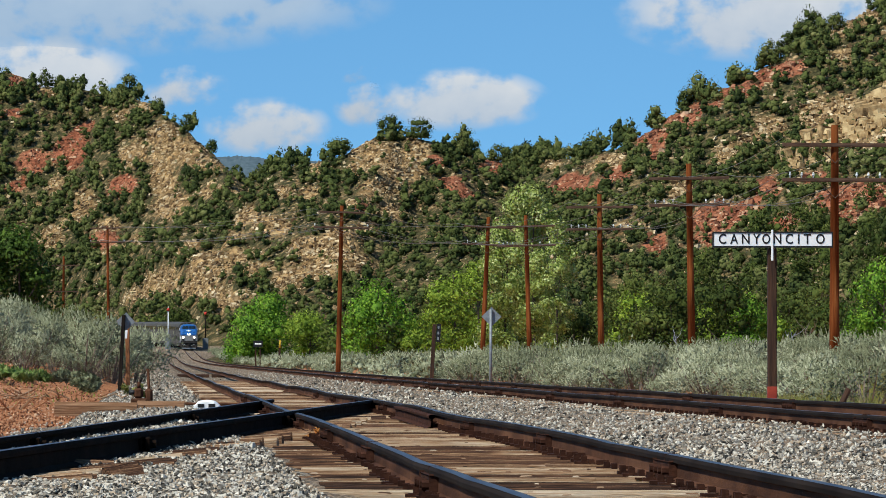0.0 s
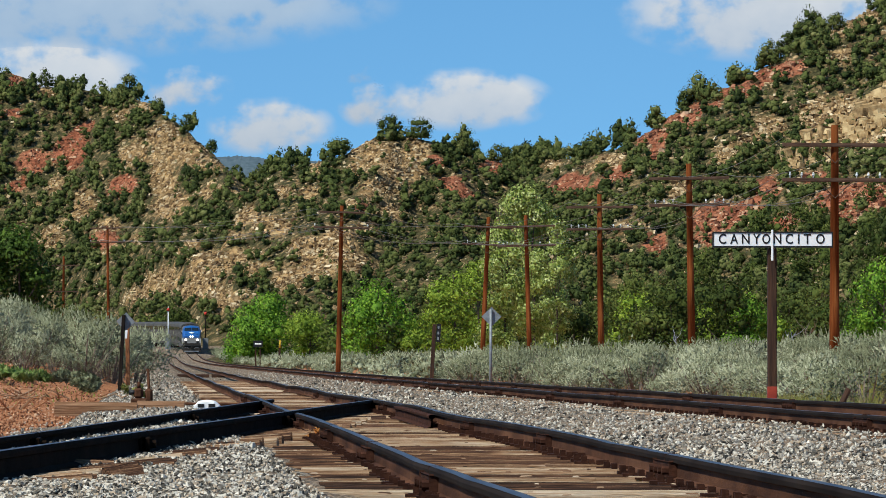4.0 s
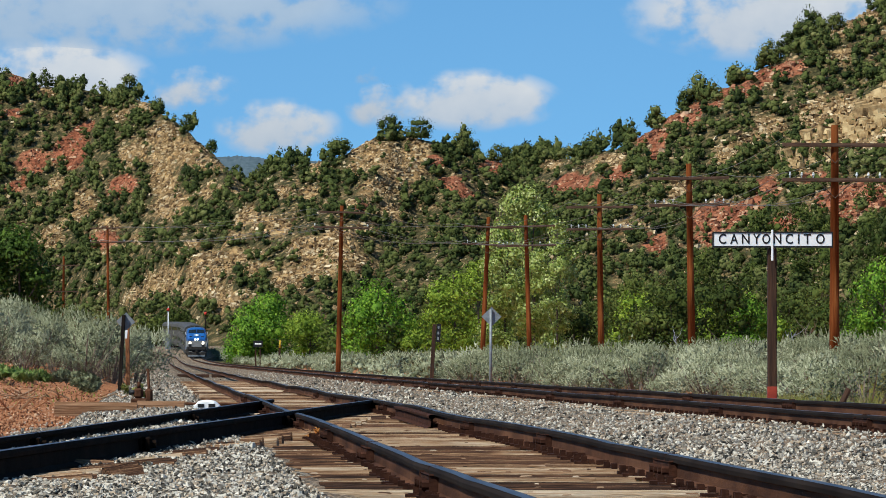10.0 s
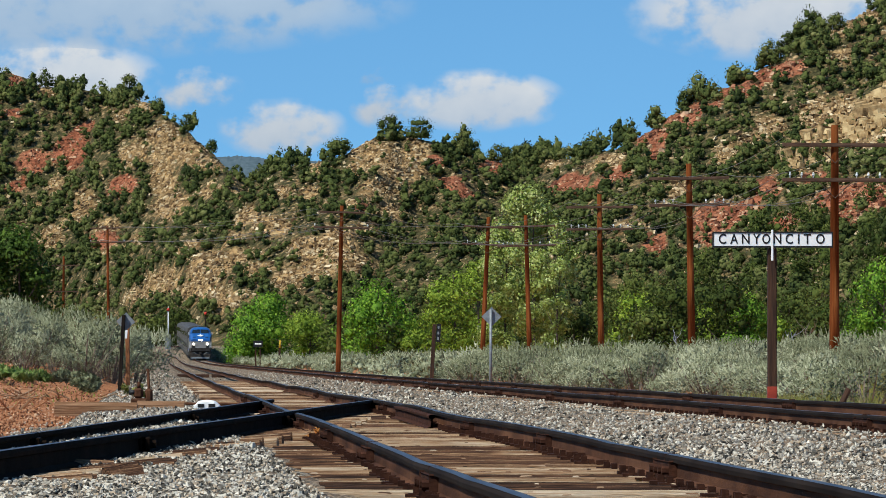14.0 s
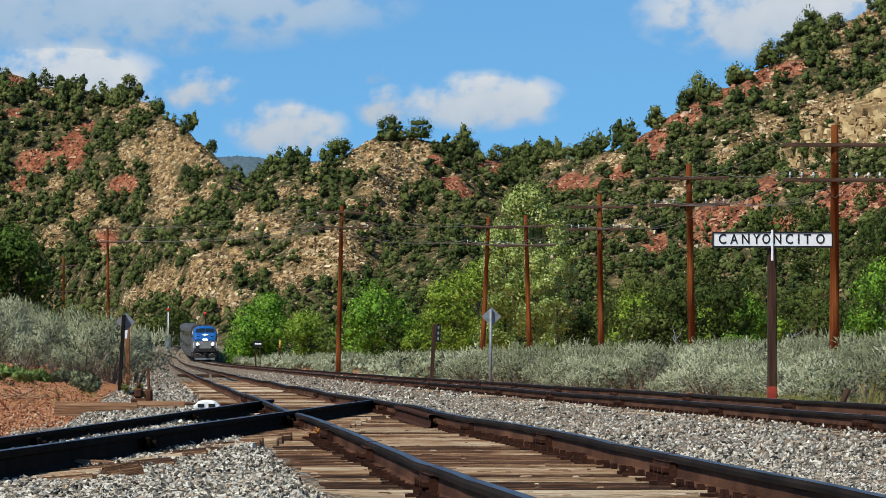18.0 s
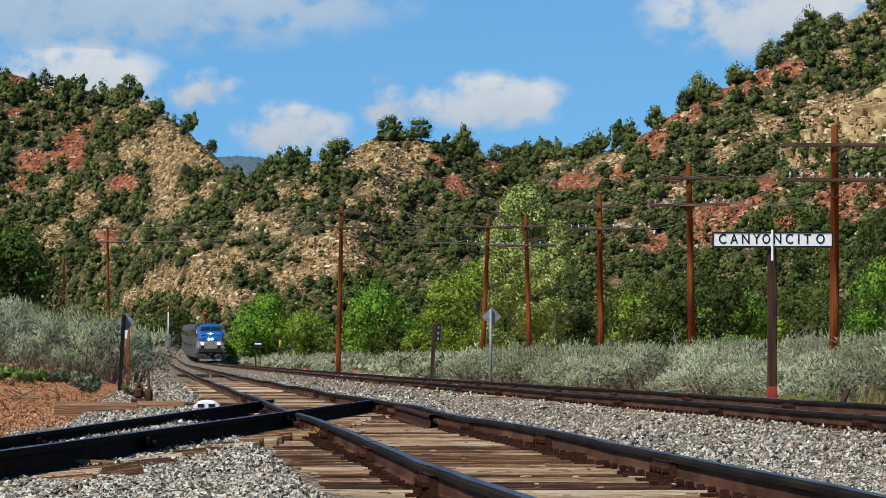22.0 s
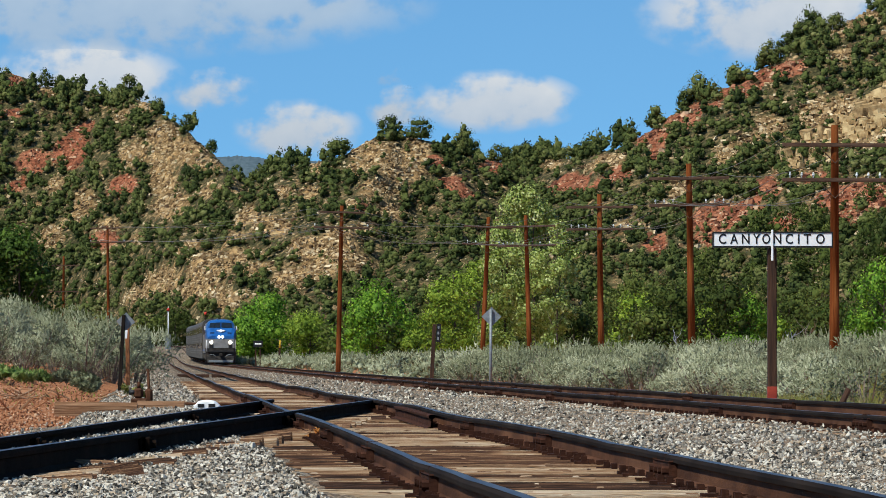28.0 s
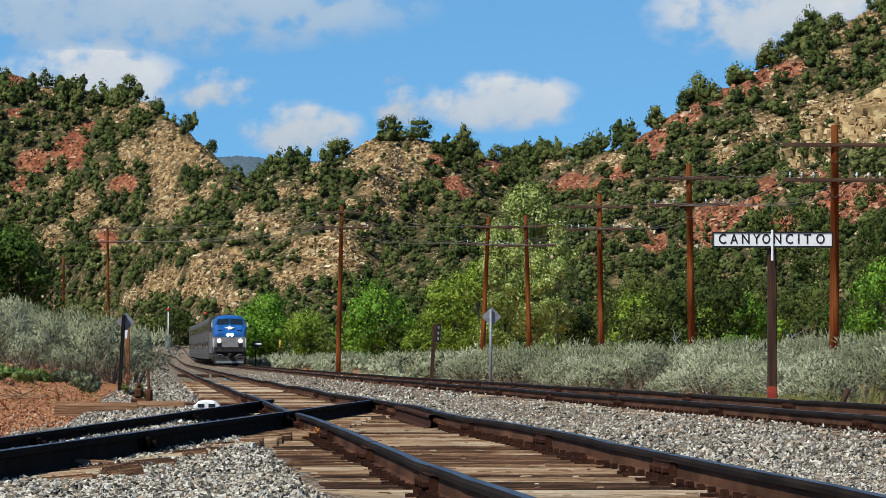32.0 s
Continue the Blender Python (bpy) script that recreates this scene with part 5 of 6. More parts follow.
def up(py, d):
    return EYE_Z + (640 - py) * d / 8000.0


def diamond(bm, cx, y, cz, r, t=0.004):
    vs = [(cx, cz - r), (cx + r, cz), (cx, cz + r), (cx - r, cz)]
    a = [bm.verts.new((x, y - t, z)) for x, z in vs]
    b = [bm.verts.new((x, y + t, z)) for x, z in vs]
    bm.faces.new(a), bm.faces.new(list(reversed(b)))
    for i in range(4):
        bm.faces.new((a[i], b[i], b[(i + 1) % 4], a[(i + 1) % 4]))


def loft(name, sections, material, parent, label="", caps=True, smooth=False):
    """Joins rings of points (x, z) given at places along y."""
    k = len(sections[0][1])
    V = [(x, y, z) for y, ring in sections for x, z in ring]
    bm = bmesh.new()
    vs = [bm.verts.new(v) for v in V]
    for i in range(len(sections) - 1):
        for j in range(k):
            bm.faces.new((vs[i * k + j], vs[i * k + (j + 1) % k], vs[(i + 1) * k + (j + 1) % k], vs[(i + 1) * k + j]))
    if caps:
        bm.faces.new(vs[:k]), bm.faces.new(list(reversed(vs[-k:])))
    return part(name, bm, material, parent, label, smooth)


def small_things():
    # dark leaning post with the back of a diamond board
    d = 105
    x = at(212, d)
    z = ground_at(x, d)
    t = thing("sign_post", pose(x, d, z, 0, 3.1, 0), "dark leaning wooden post with a grey diamond sign back", "sign")
    h = up(557, d) - z
    box_part("post", (-0.04, 0.04, -0.05, 0.05, -0.2, h), M_TARRED, t, 0.008)
    bm = bmesh.new()
    diamond(bm, 0.05, 0.06, h - 0.16, 0.22)
    part("diamond_board", bm, M_GALV, t, "grey unpainted sign back")
    box_part("notice_strip", (0.055, 0.11, -0.03, 0.0, h - 0.55, h - 0.36), M_WHITE, t, 0.002, "white strip")
    # orange-brown post
    d = 122
    x = at(227, d)
    z = ground_at(x, d)
    t = thing("wooden_post", pose(x, d, z, 0, -0.6, 0), "weathered orange-brown wooden post by the track", "post")
    box_part("shaft", (-0.055, 0.055, -0.055, 0.055, -0.3, up(575, d) - z), M_OCHRE, t, 0.01)
    # milepost
    d = 165
    x = at(763, d)
    z = ground_at(x, d)
    h = up(574, d) - z
    t = thing("milepost", pose(x, d, z, 0, 3.0, 0), "dark leaning milepost with a black number board", "milepost")
    box_part("post", (-0.07, 0.07, -0.05, 0.05, -0.2, h), M_DARKWOOD, t, 0.01)
    b = box_part("number_board", (0.08, 0.24, -0.03, 0.0, h - 0.64, h + 0.02), M_BLACK, t, 0.004, "black board with worn white marks")
    for k in range(3):
        box_part("mark", (0.125, 0.185, -0.038, -0.031, h - 0.16 - 0.2 * k, h - 0.06 - 0.2 * k), M_GALV, b, 0.0, "plain pale bar")
    # diamond sign seen from behind
    d = 140
    x = at(868, d)
    z = ground_at(x, d)
    h = up(548, d) - z
    t = thing("diamond_sign", pose(x, d, z, 0, 0.3, 0), "grey diamond sign on a galvanised pole, seen from behind", "sign")
    cyl_part("pole", (0, 0, -0.2), (0, 0, h), 0.045, M_GALV, t)
    bm = bmesh.new()
    diamond(bm, 0.02, 0.06, h - 0.22, 0.31)
    part("board", bm, M_GALV, t, "grey unpainted sign back")
    cyl_part("socket", (0, 0, -0.1), (0, 0, 0.28), 0.06, M_BLACK, t)
    # small board on two stakes
    d = 412
    x = at(457, d)
    z = ground_at(x, d)
    t = thing("track_sign", pose(x, d, z), "small black sign with white lettering on two stakes", "sign")
    for s in (-0.22, 0.18):
        box_part("stake", (s - 0.06, s + 0.06, -0.05, 0.05, -0.2, up(618, d) - z), M_DARKWOOD, t, 0.01)
    b = box_part("board", (-0.42, 0.42, -0.1, -0.05, up(615, d) - z, up(603, d) - z), M_BLACK, t, 0.01)
    box_part("mark", (-0.3, 0.3, -0.115, -0.1, up(610, d) - z, up(607.5, d) - z), M_WHITE, b, 0, "white bar of unreadable lettering")
    # yellow marker on a stake
    d = 385
    x = at(495, d)
    z = ground_at(x, d)
    t = thing("track_marker", pose(x, d, z), "dark stake with a yellow marker top beside the line", "marker")
    box_part("stake", (-0.09, 0.09, -0.06, 0.06, -0.2, up(616, d) - z), M_DARKWOOD, t, 0.01)
    cyl_part("marker_head", (0.02, 0, up(616, d) - z), (0.05, 0, up(602, d) - z), 0.10, M_YELLOW, t, 0.05, 8, "yellow painted top")
    # two signal masts far off
    for px, d, top, base in ((298, 800, 546, 610), (364, 805, 553, 600)):
        x = at(px, d)
        z = up(base, d)
        t = thing("signal_mast", pose(x, d, z), "white railway signal mast with a red head" if px < 300 else "dark railway signal mast with a red head", "signal", "signals at the bend")
        g = ground_at(x, d)
        box_part("plinth", (-0.5, 0.5, -0.5, 0.5, min(-0.3, g - z - 0.3), 0.12), M_GALV, t, 0.03)
        if px < 300:
            box_part("relay_box", (-0.5, 0.45, -0.35, 0.35, 0.1, 1.75), M_GALV, t, 0.03, "pale grey equipment box")
        hh = up(top, d) - z
        cyl_part("mast", (0, 0, 0.1), (0, 0, hh), 0.13, M_WHITE if px < 300 else M_TARRED, t, 0.10)
        cyl_part("signal_head", (0, -0.35, hh - 0.2), (0, -0.2, hh - 0.2), 0.28, M_SIGRED, t, seg=14, label="round red signal head")
        cyl_part("finial", (0, 0, hh), (0, 0, hh + 0.4), 0.09, M_WHITE if px < 300 else M_TARRED, t, 0.02, 8)
    # switch stand and its rod
    d = 66
    x = at(250, d)
    z = ground_at(x, d)
    t = thing("switch_stand", pose(x, d, z), "rusty low switch stand with an upright lever", "switch stand")
    box_part("base", (-0.14, 0.10, -0.15, 0.15, 0.0, 0.12), M_RAIL, t, 0.02)
    box_part("gearbox", (-0.10, 0.03, -0.10, 0.10, 0.12, 0.27), M_RAIL, t, 0.03)
    cyl_part("spindle", (-0.03, 0, 0.27), (-0.03, 0, 0.36), 0.025, M_RAIL, t)
    cyl_part("lever", (0.13, 0, 0.02), (0.10, 0, 0.55), 0.022, M_RAIL, t)
    box_part("counterweight", (0.06, 0.17, -0.06, 0.06, 0.02, 0.26), M_RAIL, t, 0.03)
    cyl_part("handle", (-0.17, -0.05, 0.2), (-0.05, -0.05, 0.22), 0.035, M_BLACK, t)
    bm = bmesh.new()
    put_cyl(bm, (0.1, -0.3, 0.05), (1.9, -1.2, 0.04), 0.02, seg=8)
    part("connecting_rod", bm, M_RAIL, t)
    # long switch timbers
    for x0, x1, d, dz in ((100, 245, 61, 0.06), (240, 330, 63, 0.03)):
        xa, xb = at(x0, d), at(x1, d)
        z = ground_at((xa + xb) / 2, d)
        t = thing("switch_timber", pose((xa + xb) / 2, d, z + dz, 0, 0.8, 1), "long weathered brown timber beside the switch", "timber", "switch timbers")
        ob = part("beam", tie_mesh(20 + x0, xb - xa), M_TIMBER, t)
        ob.location.z = 0.06
    # dark plank laid across the siding
    d = 205
    for k in range(3):
        x = float(siding_x(d)) - 0.9 + 0.75 * k
        t = thing("crossing_plank", pose(x, d + 0.3 * k, float(rail_z(d)) - 0.13, 0, 0, 2), "dark worn plank laid beside the siding rail", "plank", "crossing planks")
        part("beam", tie_mesh(60 + k, 0.7), M_DARKWOOD, t)
    # white cover beside the switch
    d = 65
    x = at(367, d)
    z = ground_at(x, d)
    t = thing("switch_cover", pose(x, d, z), "white domed metal cover with dark openings beside the switch", "track equipment")
    ring = lambda k, w: [(-w, 0.0), (-w * 0.92, 0.07 * k), (-w * 0.55, 0.135 * k), (0, 0.15 * k), (w * 0.55, 0.135 * k), (w * 0.92, 0.07 * k), (w, 0.0)]
    loft("shell", [(-0.22, ring(0.8, 0.19)), (-0.05, ring(1, 0.205)), (0.25, ring(0.95, 0.20))], M_WHITE, t, smooth=False)
    for s in (-1, 1):
        box_part("opening", (s * 0.03, s * 0.125, -0.226, -0.2, 0.04, 0.09), M_BLACK, t, 0.0, "dark opening")
    # short leaning stake by the station sign
    d = 60
    x = at(1483, d)
    z = ground_at(x, d)
    t = thing("stake", pose(x, d, up(706, d) - 0.15, 0, 26, 0), "short weathered leaning stake", "stake")
    cyl_part("shaft", (0, 0, -0.2), (0, 0, 0.32), 0.045, M_DARKWOOD, t, 0.04, 8)
    # rotten end of a tie lying in the stones
    d = 24.5
    x = at(215, d)
    t = thing("broken_tie", pose(x, d, ground_at(x, d) + 0.055, 6, -8, 20), "rotten split end of an old wooden tie", "wood")
    part("chunk", tie_mesh(77, 0.19), M_TIE, t)
    d = 26.5
    for px, py, ln in ((150, 812, 0.3),):
        x = at(px, d)
        t = thing("broken_tie", pose(x, d, ground_at(x, d) + 0.04, 0, 2, 4), "rotten split end of an old wooden tie", "wood")
        part("chunk", tie_mesh(80 + px, ln), M_TIE, t)


def weed(name, px, d, w, h, material, label, n, seed, size=0.05):
    r = np.random.RandomState(seed)
    x = at(px, d)
    z = ground_at(x, d)
    t = thing(name, pose(x, d, z), label, "plant")
    cl = []
    for i in range(12):
        a, e = r.rand() * 6.28, 0.5 * w * r.rand() ** 0.6
        cl.append((e * math.cos(a), e * math.sin(a), h * r.uniform(0.25, 0.75), w * r.uniform(0.10, 0.2), h / w))
    V, F, N = leaf_cloud(r, cl, n, size, shell=0.3, out=0.3, quad=True, long=1.8)
    V[:, 2] = np.maximum(V[:, 2], 0.0)
    link_mesh("foliage", V, F, material, t, normals=N)
    V, F = twig_template(seed)
    V = V * np.array([w * 0.5, w * 0.5, h * 0.7])
    V[:, 2] = np.maximum(V[:, 2], -0.05)
    link_mesh("stems", V, F, M_TWIG, t)


def blades(name, x0, x1, y0, y1, n, h, material, label, seed):
    """Upright grass blades over a patch of ground."""
    r = np.random.RandomState(seed)
    x, y = r.uniform(x0, x1, n), r.uniform(y0, y1, n)
    z = ground_z(x, y)
    a, b = r.rand(n) * 6.28, r.normal(size=(n, 2)) * 0.35
    hh = h * (0.5 + 0.8 * r.rand(n))
    w = 0.012 + 0.01 * r.rand(n)
    P = np.stack([x, y, z], -1)
    side = np.stack([np.cos(a) * w, np.sin(a) * w, 0 * a], -1)
    tip = np.stack([b[:, 0] * hh, b[:, 1] * hh, hh], -1)
    V = np.stack([P - side, P + side, P + tip], 1).reshape(-1, 3)
    F = np.arange(3 * n).reshape(-1, 3)
    tagged(link_mesh(name, V, F, material), label, "grass", kind="stuff")


def bare_snag(px, d, base, top, lean, seed, material, label):
    r = random.Random(seed)
    x = at(px, d)
    z = up(base, d)
    t = thing("dead_branch", pose(x, d, min(z, ground_at(x, d) + 0.3), 0, lean, 0), label, "branch", "dead branches in the scrub")
    h = up(top, d) - z
    V, F = tube([(0, 0, -0.3), (0.1, 0, h * 0.4), (-0.1, 0.1, h * 0.75), (0.1, 0, h)], [0.07, 0.06, 0.04, 0.012], 6)
    link_mesh("stem", V, F, material, t)
    for i in range(6):
        b, a, e = h * r.uniform(0.3, 0.85), r.uniform(0, 6.28), h * r.uniform(0.25, 0.5)
        V, F = tube([(0, 0, b), (e * 0.6 * math.cos(a), e * 0.6 * math.sin(a), b + e * 0.4), (e * math.cos(a), e * math.sin(a), b + e)], [0.035, 0.022, 0.006], 5)
        link_mesh("twig", V, F, material, t)


def small_plants():
    for i, (px, d, w, h) in enumerate(((20, 88, 0.9, 0.36), (60, 92, 0.6, 0.3), (-10, 90, 0.7, 0.4))):
        weed("green_weed", px, d, w, h, M_WEED, "low bright green weeds on red dirt", 900, 400 + i)
    for i, (px, d, w, h) in enumerate(((118, 100, 0.55, 0.33), (148, 98, 0.7, 0.38), (95, 96, 0.45, 0.22), (158, 93, 0.35, 0.2))):
        weed("young_sage", px, d, w, h, M_SAGE, "young pale grey-green sage bush on red dirt", 800, 420 + i)
    weed("dry_tuft", 568, 39.0, 0.22, 0.24, M_DRYWEED, "dry orange tuft of weed against the rail", 160, 440, 0.02)
    weed("dry_tuft", 240, 80, 0.4, 0.35, M_GRASS, "yellow-green grass tuft by the switch", 300, 441, 0.03)
    blades("grass", 8.0, 10.6, 70, 118, 5200, 0.55, M_GRASS, "yellow-green grass between the sagebrush", 51)
    blades("grass", 5.1, 6.7, 66, 84, 3200, 0.42, M_GRASS, "yellow-green grass by the station sign", 53)
    blades("grass", -9.0, -4.4, 70, 96, 260, 0.08, M_GRASS, "sparse dry grass on the red dirt", 52)
    bare_snag(1207, 270, 592, 540, -18, 1, M_GALV, "bleached dead branch in the scrub")
    bare_snag(1398, 265, 520, 470, 10, 2, M_GALV, "bleached dead branch in the scrub")
    bare_snag(1425, 262, 612, 545, 4, 3, M_TWIG, "grey leafless bush in the scrub")
    bare_snag(1440, 262, 612, 555, -6, 4, M_TWIG, "grey leafless bush in the scrub")
    # dry brush lying on the dirt
    r = random.Random(12)
    for k, (px, d, n) in enumerate(((45, 74, 44), (140, 104, 26), (200, 82, 10), (15, 66, 16))):
        x = at(px, d)
        t = thing("dry_brush", pose(x, d, ground_at(x, d)), "pile of dry pale and reddish sticks on the dirt", "sticks")
        for i in range(n):
            a, l, cx, cy = r.uniform(0, 6.28), r.uniform(0.15, 0.45), r.gauss(0, 0.35), r.gauss(0, 0.6)
            bm = bmesh.new()
            put_cyl(bm, (cx, cy, 0.02), (cx + l * math.cos(a), cy + l * math.sin(a), r.uniform(0.03, 0.22)), 0.014, 0.006, 5)
            part("stick", bm, M_SPLINTER if r.random() < 0.6 else M_OCHRE, t)


# layered cliff high on the eastern slope
def rock_outcrop():
    r = random.Random(5)
    cx, cy = 66.0, 724.0
    t = thing("rock_outcrop", pose(cx, cy, float(ground_z(cx, cy))), "layered tan sandstone cliff on the slope", "cliff")
    z0 = float(ground_z(cx, cy))
    shapes = []
    for k in range(7):
        bm = bmesh.new()
        put_box(bm, -1, 1, -1, 1, -1, 1, bevel=0.16)
        for v in bm.verts:
            v.co += Vector((r.uniform(-0.2, 0.2), r.uniform(-0.2, 0.2), r.uniform(-0.16, 0.16)))
        ob = part("rock_block", bm, M_CLIFF, t)
        shapes.append(ob)
    used = set()
    for i in range(290):
        x, y = r.uniform(-11, 11), r.uniform(-13, 9)
        x, y = x, y + 0.12 * x
        g = float(ground_z(cx + x, cy + y)) - z0
        k = r.randrange(7)
        ob = shapes[k] if k not in used else new("rock_block", shapes[k].data)
        used.add(k)
        ob.parent = t
        s = r.uniform(0.28, 0.6) if r.random() < 0.75 else r.uniform(0.6, 1.15)
        ob.matrix_basis = pose(x, y, g + r.uniform(0.0, 0.7) * s, r.uniform(-14, 14), r.uniform(-14, 14), r.uniform(0, 180)) @ Matrix.Diagonal((s * r.uniform(0.7, 1.3), s * r.uniform(0.7, 1.3), s * r.uniform(0.6, 1.25), 1))


# ---- telegraph poles ----
def telegraph_pole(px, d, top, arms, lean=0.0, base_z=None, label="weathered red-brown wooden telegraph pole with crossarms", arm_turn=4.0):
    x = at(px, d)
    z = float(ground_z(x, d)) if base_z is None else base_z
    h = top - z
    t = thing("telegraph_pole", pose(x, d, z - 0.1, 0, lean, 0), label, "telegraph pole", "telegraph line")
    bm = bmesh.new()
    for k in range(6):
        f0, f1 = k / 6, (k + 1) / 6
        put_cyl(bm, (0, 0, h * f0), (0, 0, h * f1), 0.155 - 0.05 * f0, 0.155 - 0.05 * f1, 12)
    bmesh.ops.remove_doubles(bm, verts=bm.verts, dist=0.002)
    part("pole", bm, M_POLE, t, smooth=True)
    for az, half, pins in arms:
        arm = box_part("crossarm", (-half, half, -0.045, 0.045, -0.055, 0.055), M_ARM, t, 0.008)
        arm.matrix_basis = pose(0, -0.14, az - z + 0.1, 0, 0, arm_turn)
        for i in range(pins):
            u = (i + 0.5) / pins * 2 - 1
            u = (0.30 + 0.66 * (abs(u) if pins > 2 else 1.0)) * (1 if u > 0 else -1)
            bm = bmesh.new()
            put_cyl(bm, (u * half, 0, 0.05), (u * half, 0, 0.13), 0.018, seg=6)
            put_cyl(bm, (u * half, 0, 0.12), (u * half, 0, 0.17), 0.04, 0.036, 8)
            put_cyl(bm, (u * half, 0, 0.17), (u * half, 0, 0.22), 0.036, 0.016, 8)
            part("insulator", bm, M_GLASS_INS, arm, "pale glass insulator", smooth=True)
        for s in (-1, 1):
            bm = bmesh.new()
            put_cyl(bm, (s * 0.5, -0.06, -0.03), (0, -0.02, -0.52), 0.014, seg=5)
            part("arm_brace", bm, M_ARM, arm)
    return t


POLES = [
    (1476, 129, 215, [(257, 1.52, 0), (319, 1.52, 6)], 0.2),
    (1225, 170, 285, [(316, 1.52, 0), (363, 1.52, 6)], -0.9),
    (1064, 205, 340, [(367, 1.5, 0), (406, 1.52, 6)], -0.6),
    (938, 262, 378, [(401, 1.7, 0), (435, 1.7, 4)], -1.6),
    (852, 262, 381, [(402, 1.4, 0), (433, 1.45, 4)], 2.6),
    (598, 262, 361, [(376, 1.35, 0), (403, 1.6, 2)], 1.3),
    (193, 420, 398, [(404, 1.6, 0), (429, 1.6, 2)], -0.7),
    (112, 470, 452, [(470, 1.6, 0), (516, 1.5, 0)], 0.3),
]
for px, d, top, arms, lean in POLES:
    telegraph_pole(px, d, up(top, d), [(up(a, d), h, p) for a, h, p in arms], lean)


def wire(a, b, sag, group):
    cu = bpy.data.curves.new("wire", "CURVE")
    cu.dimensions, cu.bevel_depth, cu.bevel_resolution = "3D", 0.009, 0
    sp = cu.splines.new("POLY")
    sp.points.add(12)
    a, b = Vector(a), Vector(b)
    for i, p in enumerate(sp.points):
        f = i / 12
        q = a.lerp(b, f)
        p.co = (q.x, q.y, q.z - sag * 4 * f * (1 - f), 1)
    cu.materials.append(M_WIRE)
    return tagged(new("telegraph_wire", cu), "thin sagging weathered telegraph wire", "wire", group)


LINE = [0, 1, 2, 4, 5, 6]
for i, j in zip(LINE[:-1], LINE[1:]):
    p, q = POLES[i], POLES[j]
    for lv in (0, 1):
        for u in ((-0.97, 0.6) if lv == 0 else (-0.97, -0.6, 0.45, 0.8)):
            a = (at(p[0], p[1]) + u * 1.5, p[1] - 0.14, up(p[3][lv][0], p[1]) + 0.22)
            b = (at(q[0], q[1]) + u * 1.5, q[1] - 0.14, up(q[3][lv][0], q[1]) + 0.22)
            wire(a, b, 0.55, "telegraph wires")


# ---- station sign ----
def text_mesh(name, body, size, depth, material, parent, m, width=None):
    cu = bpy.data.curves.new(name, "FONT")
    cu.body, cu.size, cu.extrude, cu.offset = body, size, depth, 0.012 * size
    cu.align_x, cu.align_y = "CENTER", "CENTER"
    cu.resolution_u = 4
    ob = new("lettering_source", cu)
    bpy.context.view_layer.update()
    me = bpy.data.meshes.new_from_object(ob.evaluated_get(bpy.context.evaluated_depsgraph_get()))
    bpy.data.objects.remove(ob)
    me.materials.clear()
    me.materials.append(material)
    lo = min(v.co.x for v in me.vertices)
    hi = max(v.co.x for v in me.vertices)
    k = width / (hi - lo) if width else 1
    for v in me.vertices:
        v.co.x = (v.co.x - (lo + hi) / 2) * k
    o = new(name, me)
    o.parent = parent
    o.matrix_basis = m
    return o


D_SIGN = 67.0
sx, sb = at(1366, D_SIGN), D_SIGN / 8000.0
gz = float(ground_z(sx, D_SIGN))
sign = thing("station_sign", pose(sx, D_SIGN, gz), "white station name board with black letters on a dark wooden post", "sign")
ptop = up(440, D_SIGN) - gz
box_part("post", (-8 * sb, 8 * sb, -0.07, 0.07, -0.3, ptop), M_DARKWOOD, sign, 0.01)
box_part("post_foot", (-8.4 * sb, 8.4 * sb, -0.075, 0.075, -0.25, up(684, D_SIGN) - gz), M_REDPAINT, sign, 0.008, "faded red painted post foot")
b0, b1 = up(438.5, D_SIGN) - gz, up(411, D_SIGN) - gz
board = box_part("name_board", (-104 * sb, 105 * sb, -0.115, -0.075, b0 + 0.02, b1 - 0.02), M_WHITE, sign, 0.004)
for dims in ((-106 * sb, 107 * sb, -0.125, -0.07, b1 - 0.02, b1 + 0.003), (-106 * sb, 107 * sb, -0.125, -0.07, b0 - 0.003, b0 + 0.02), (-106 * sb, -104 * sb, -0.125, -0.07, b0 + 0.02, b1 - 0.02), (105 * sb, 107 * sb, -0.125, -0.07, b0 + 0.02, b1 - 0.02)):
    box_part("board_edge", dims, M_BLACK, board, 0, "black painted edge")
for letter, px, w in zip("CANYONCITO", (1277.7, 1298.3, 1318.7, 1338, 1355, 1374.7, 1395.7, 1412.3, 1427.7, 1450.7), (13, 14, 13.5, 13.5, 14, 13.5, 13, 2.6, 12.5, 15)):
    text_mesh("letter", letter, 0.206, 0.003, M_BLACK, board, pose((px - 1366) * sb, -0.118, (b0 + b1) / 2 + 0.003, 90, 0, 0), w * sb)
box_part("strap", (-2.5 * sb, 1.5 * sb, -0.135, -0.116, up(462, D_SIGN) - gz, b1 + 0.03), M_WHITE, sign, 0.003, "white painted metal strap")


# ---- the train ----
def arc_table():
    d = np.arange(300, 1101, 1.0)
    x, z = main_x(d), rail_z(d)
    s = np.concatenate([[0], np.cumsum(np.hypot(np.diff(x), np.diff(d)))])
    return d, x, z, s


ARC = arc_table()


def on_track(s):
    d, x, z, a = ARC
    return Vector((float(np.interp(s, a, x)), float(np.interp(s, a, d)), float(np.interp(s, a, z)) + 0.01))


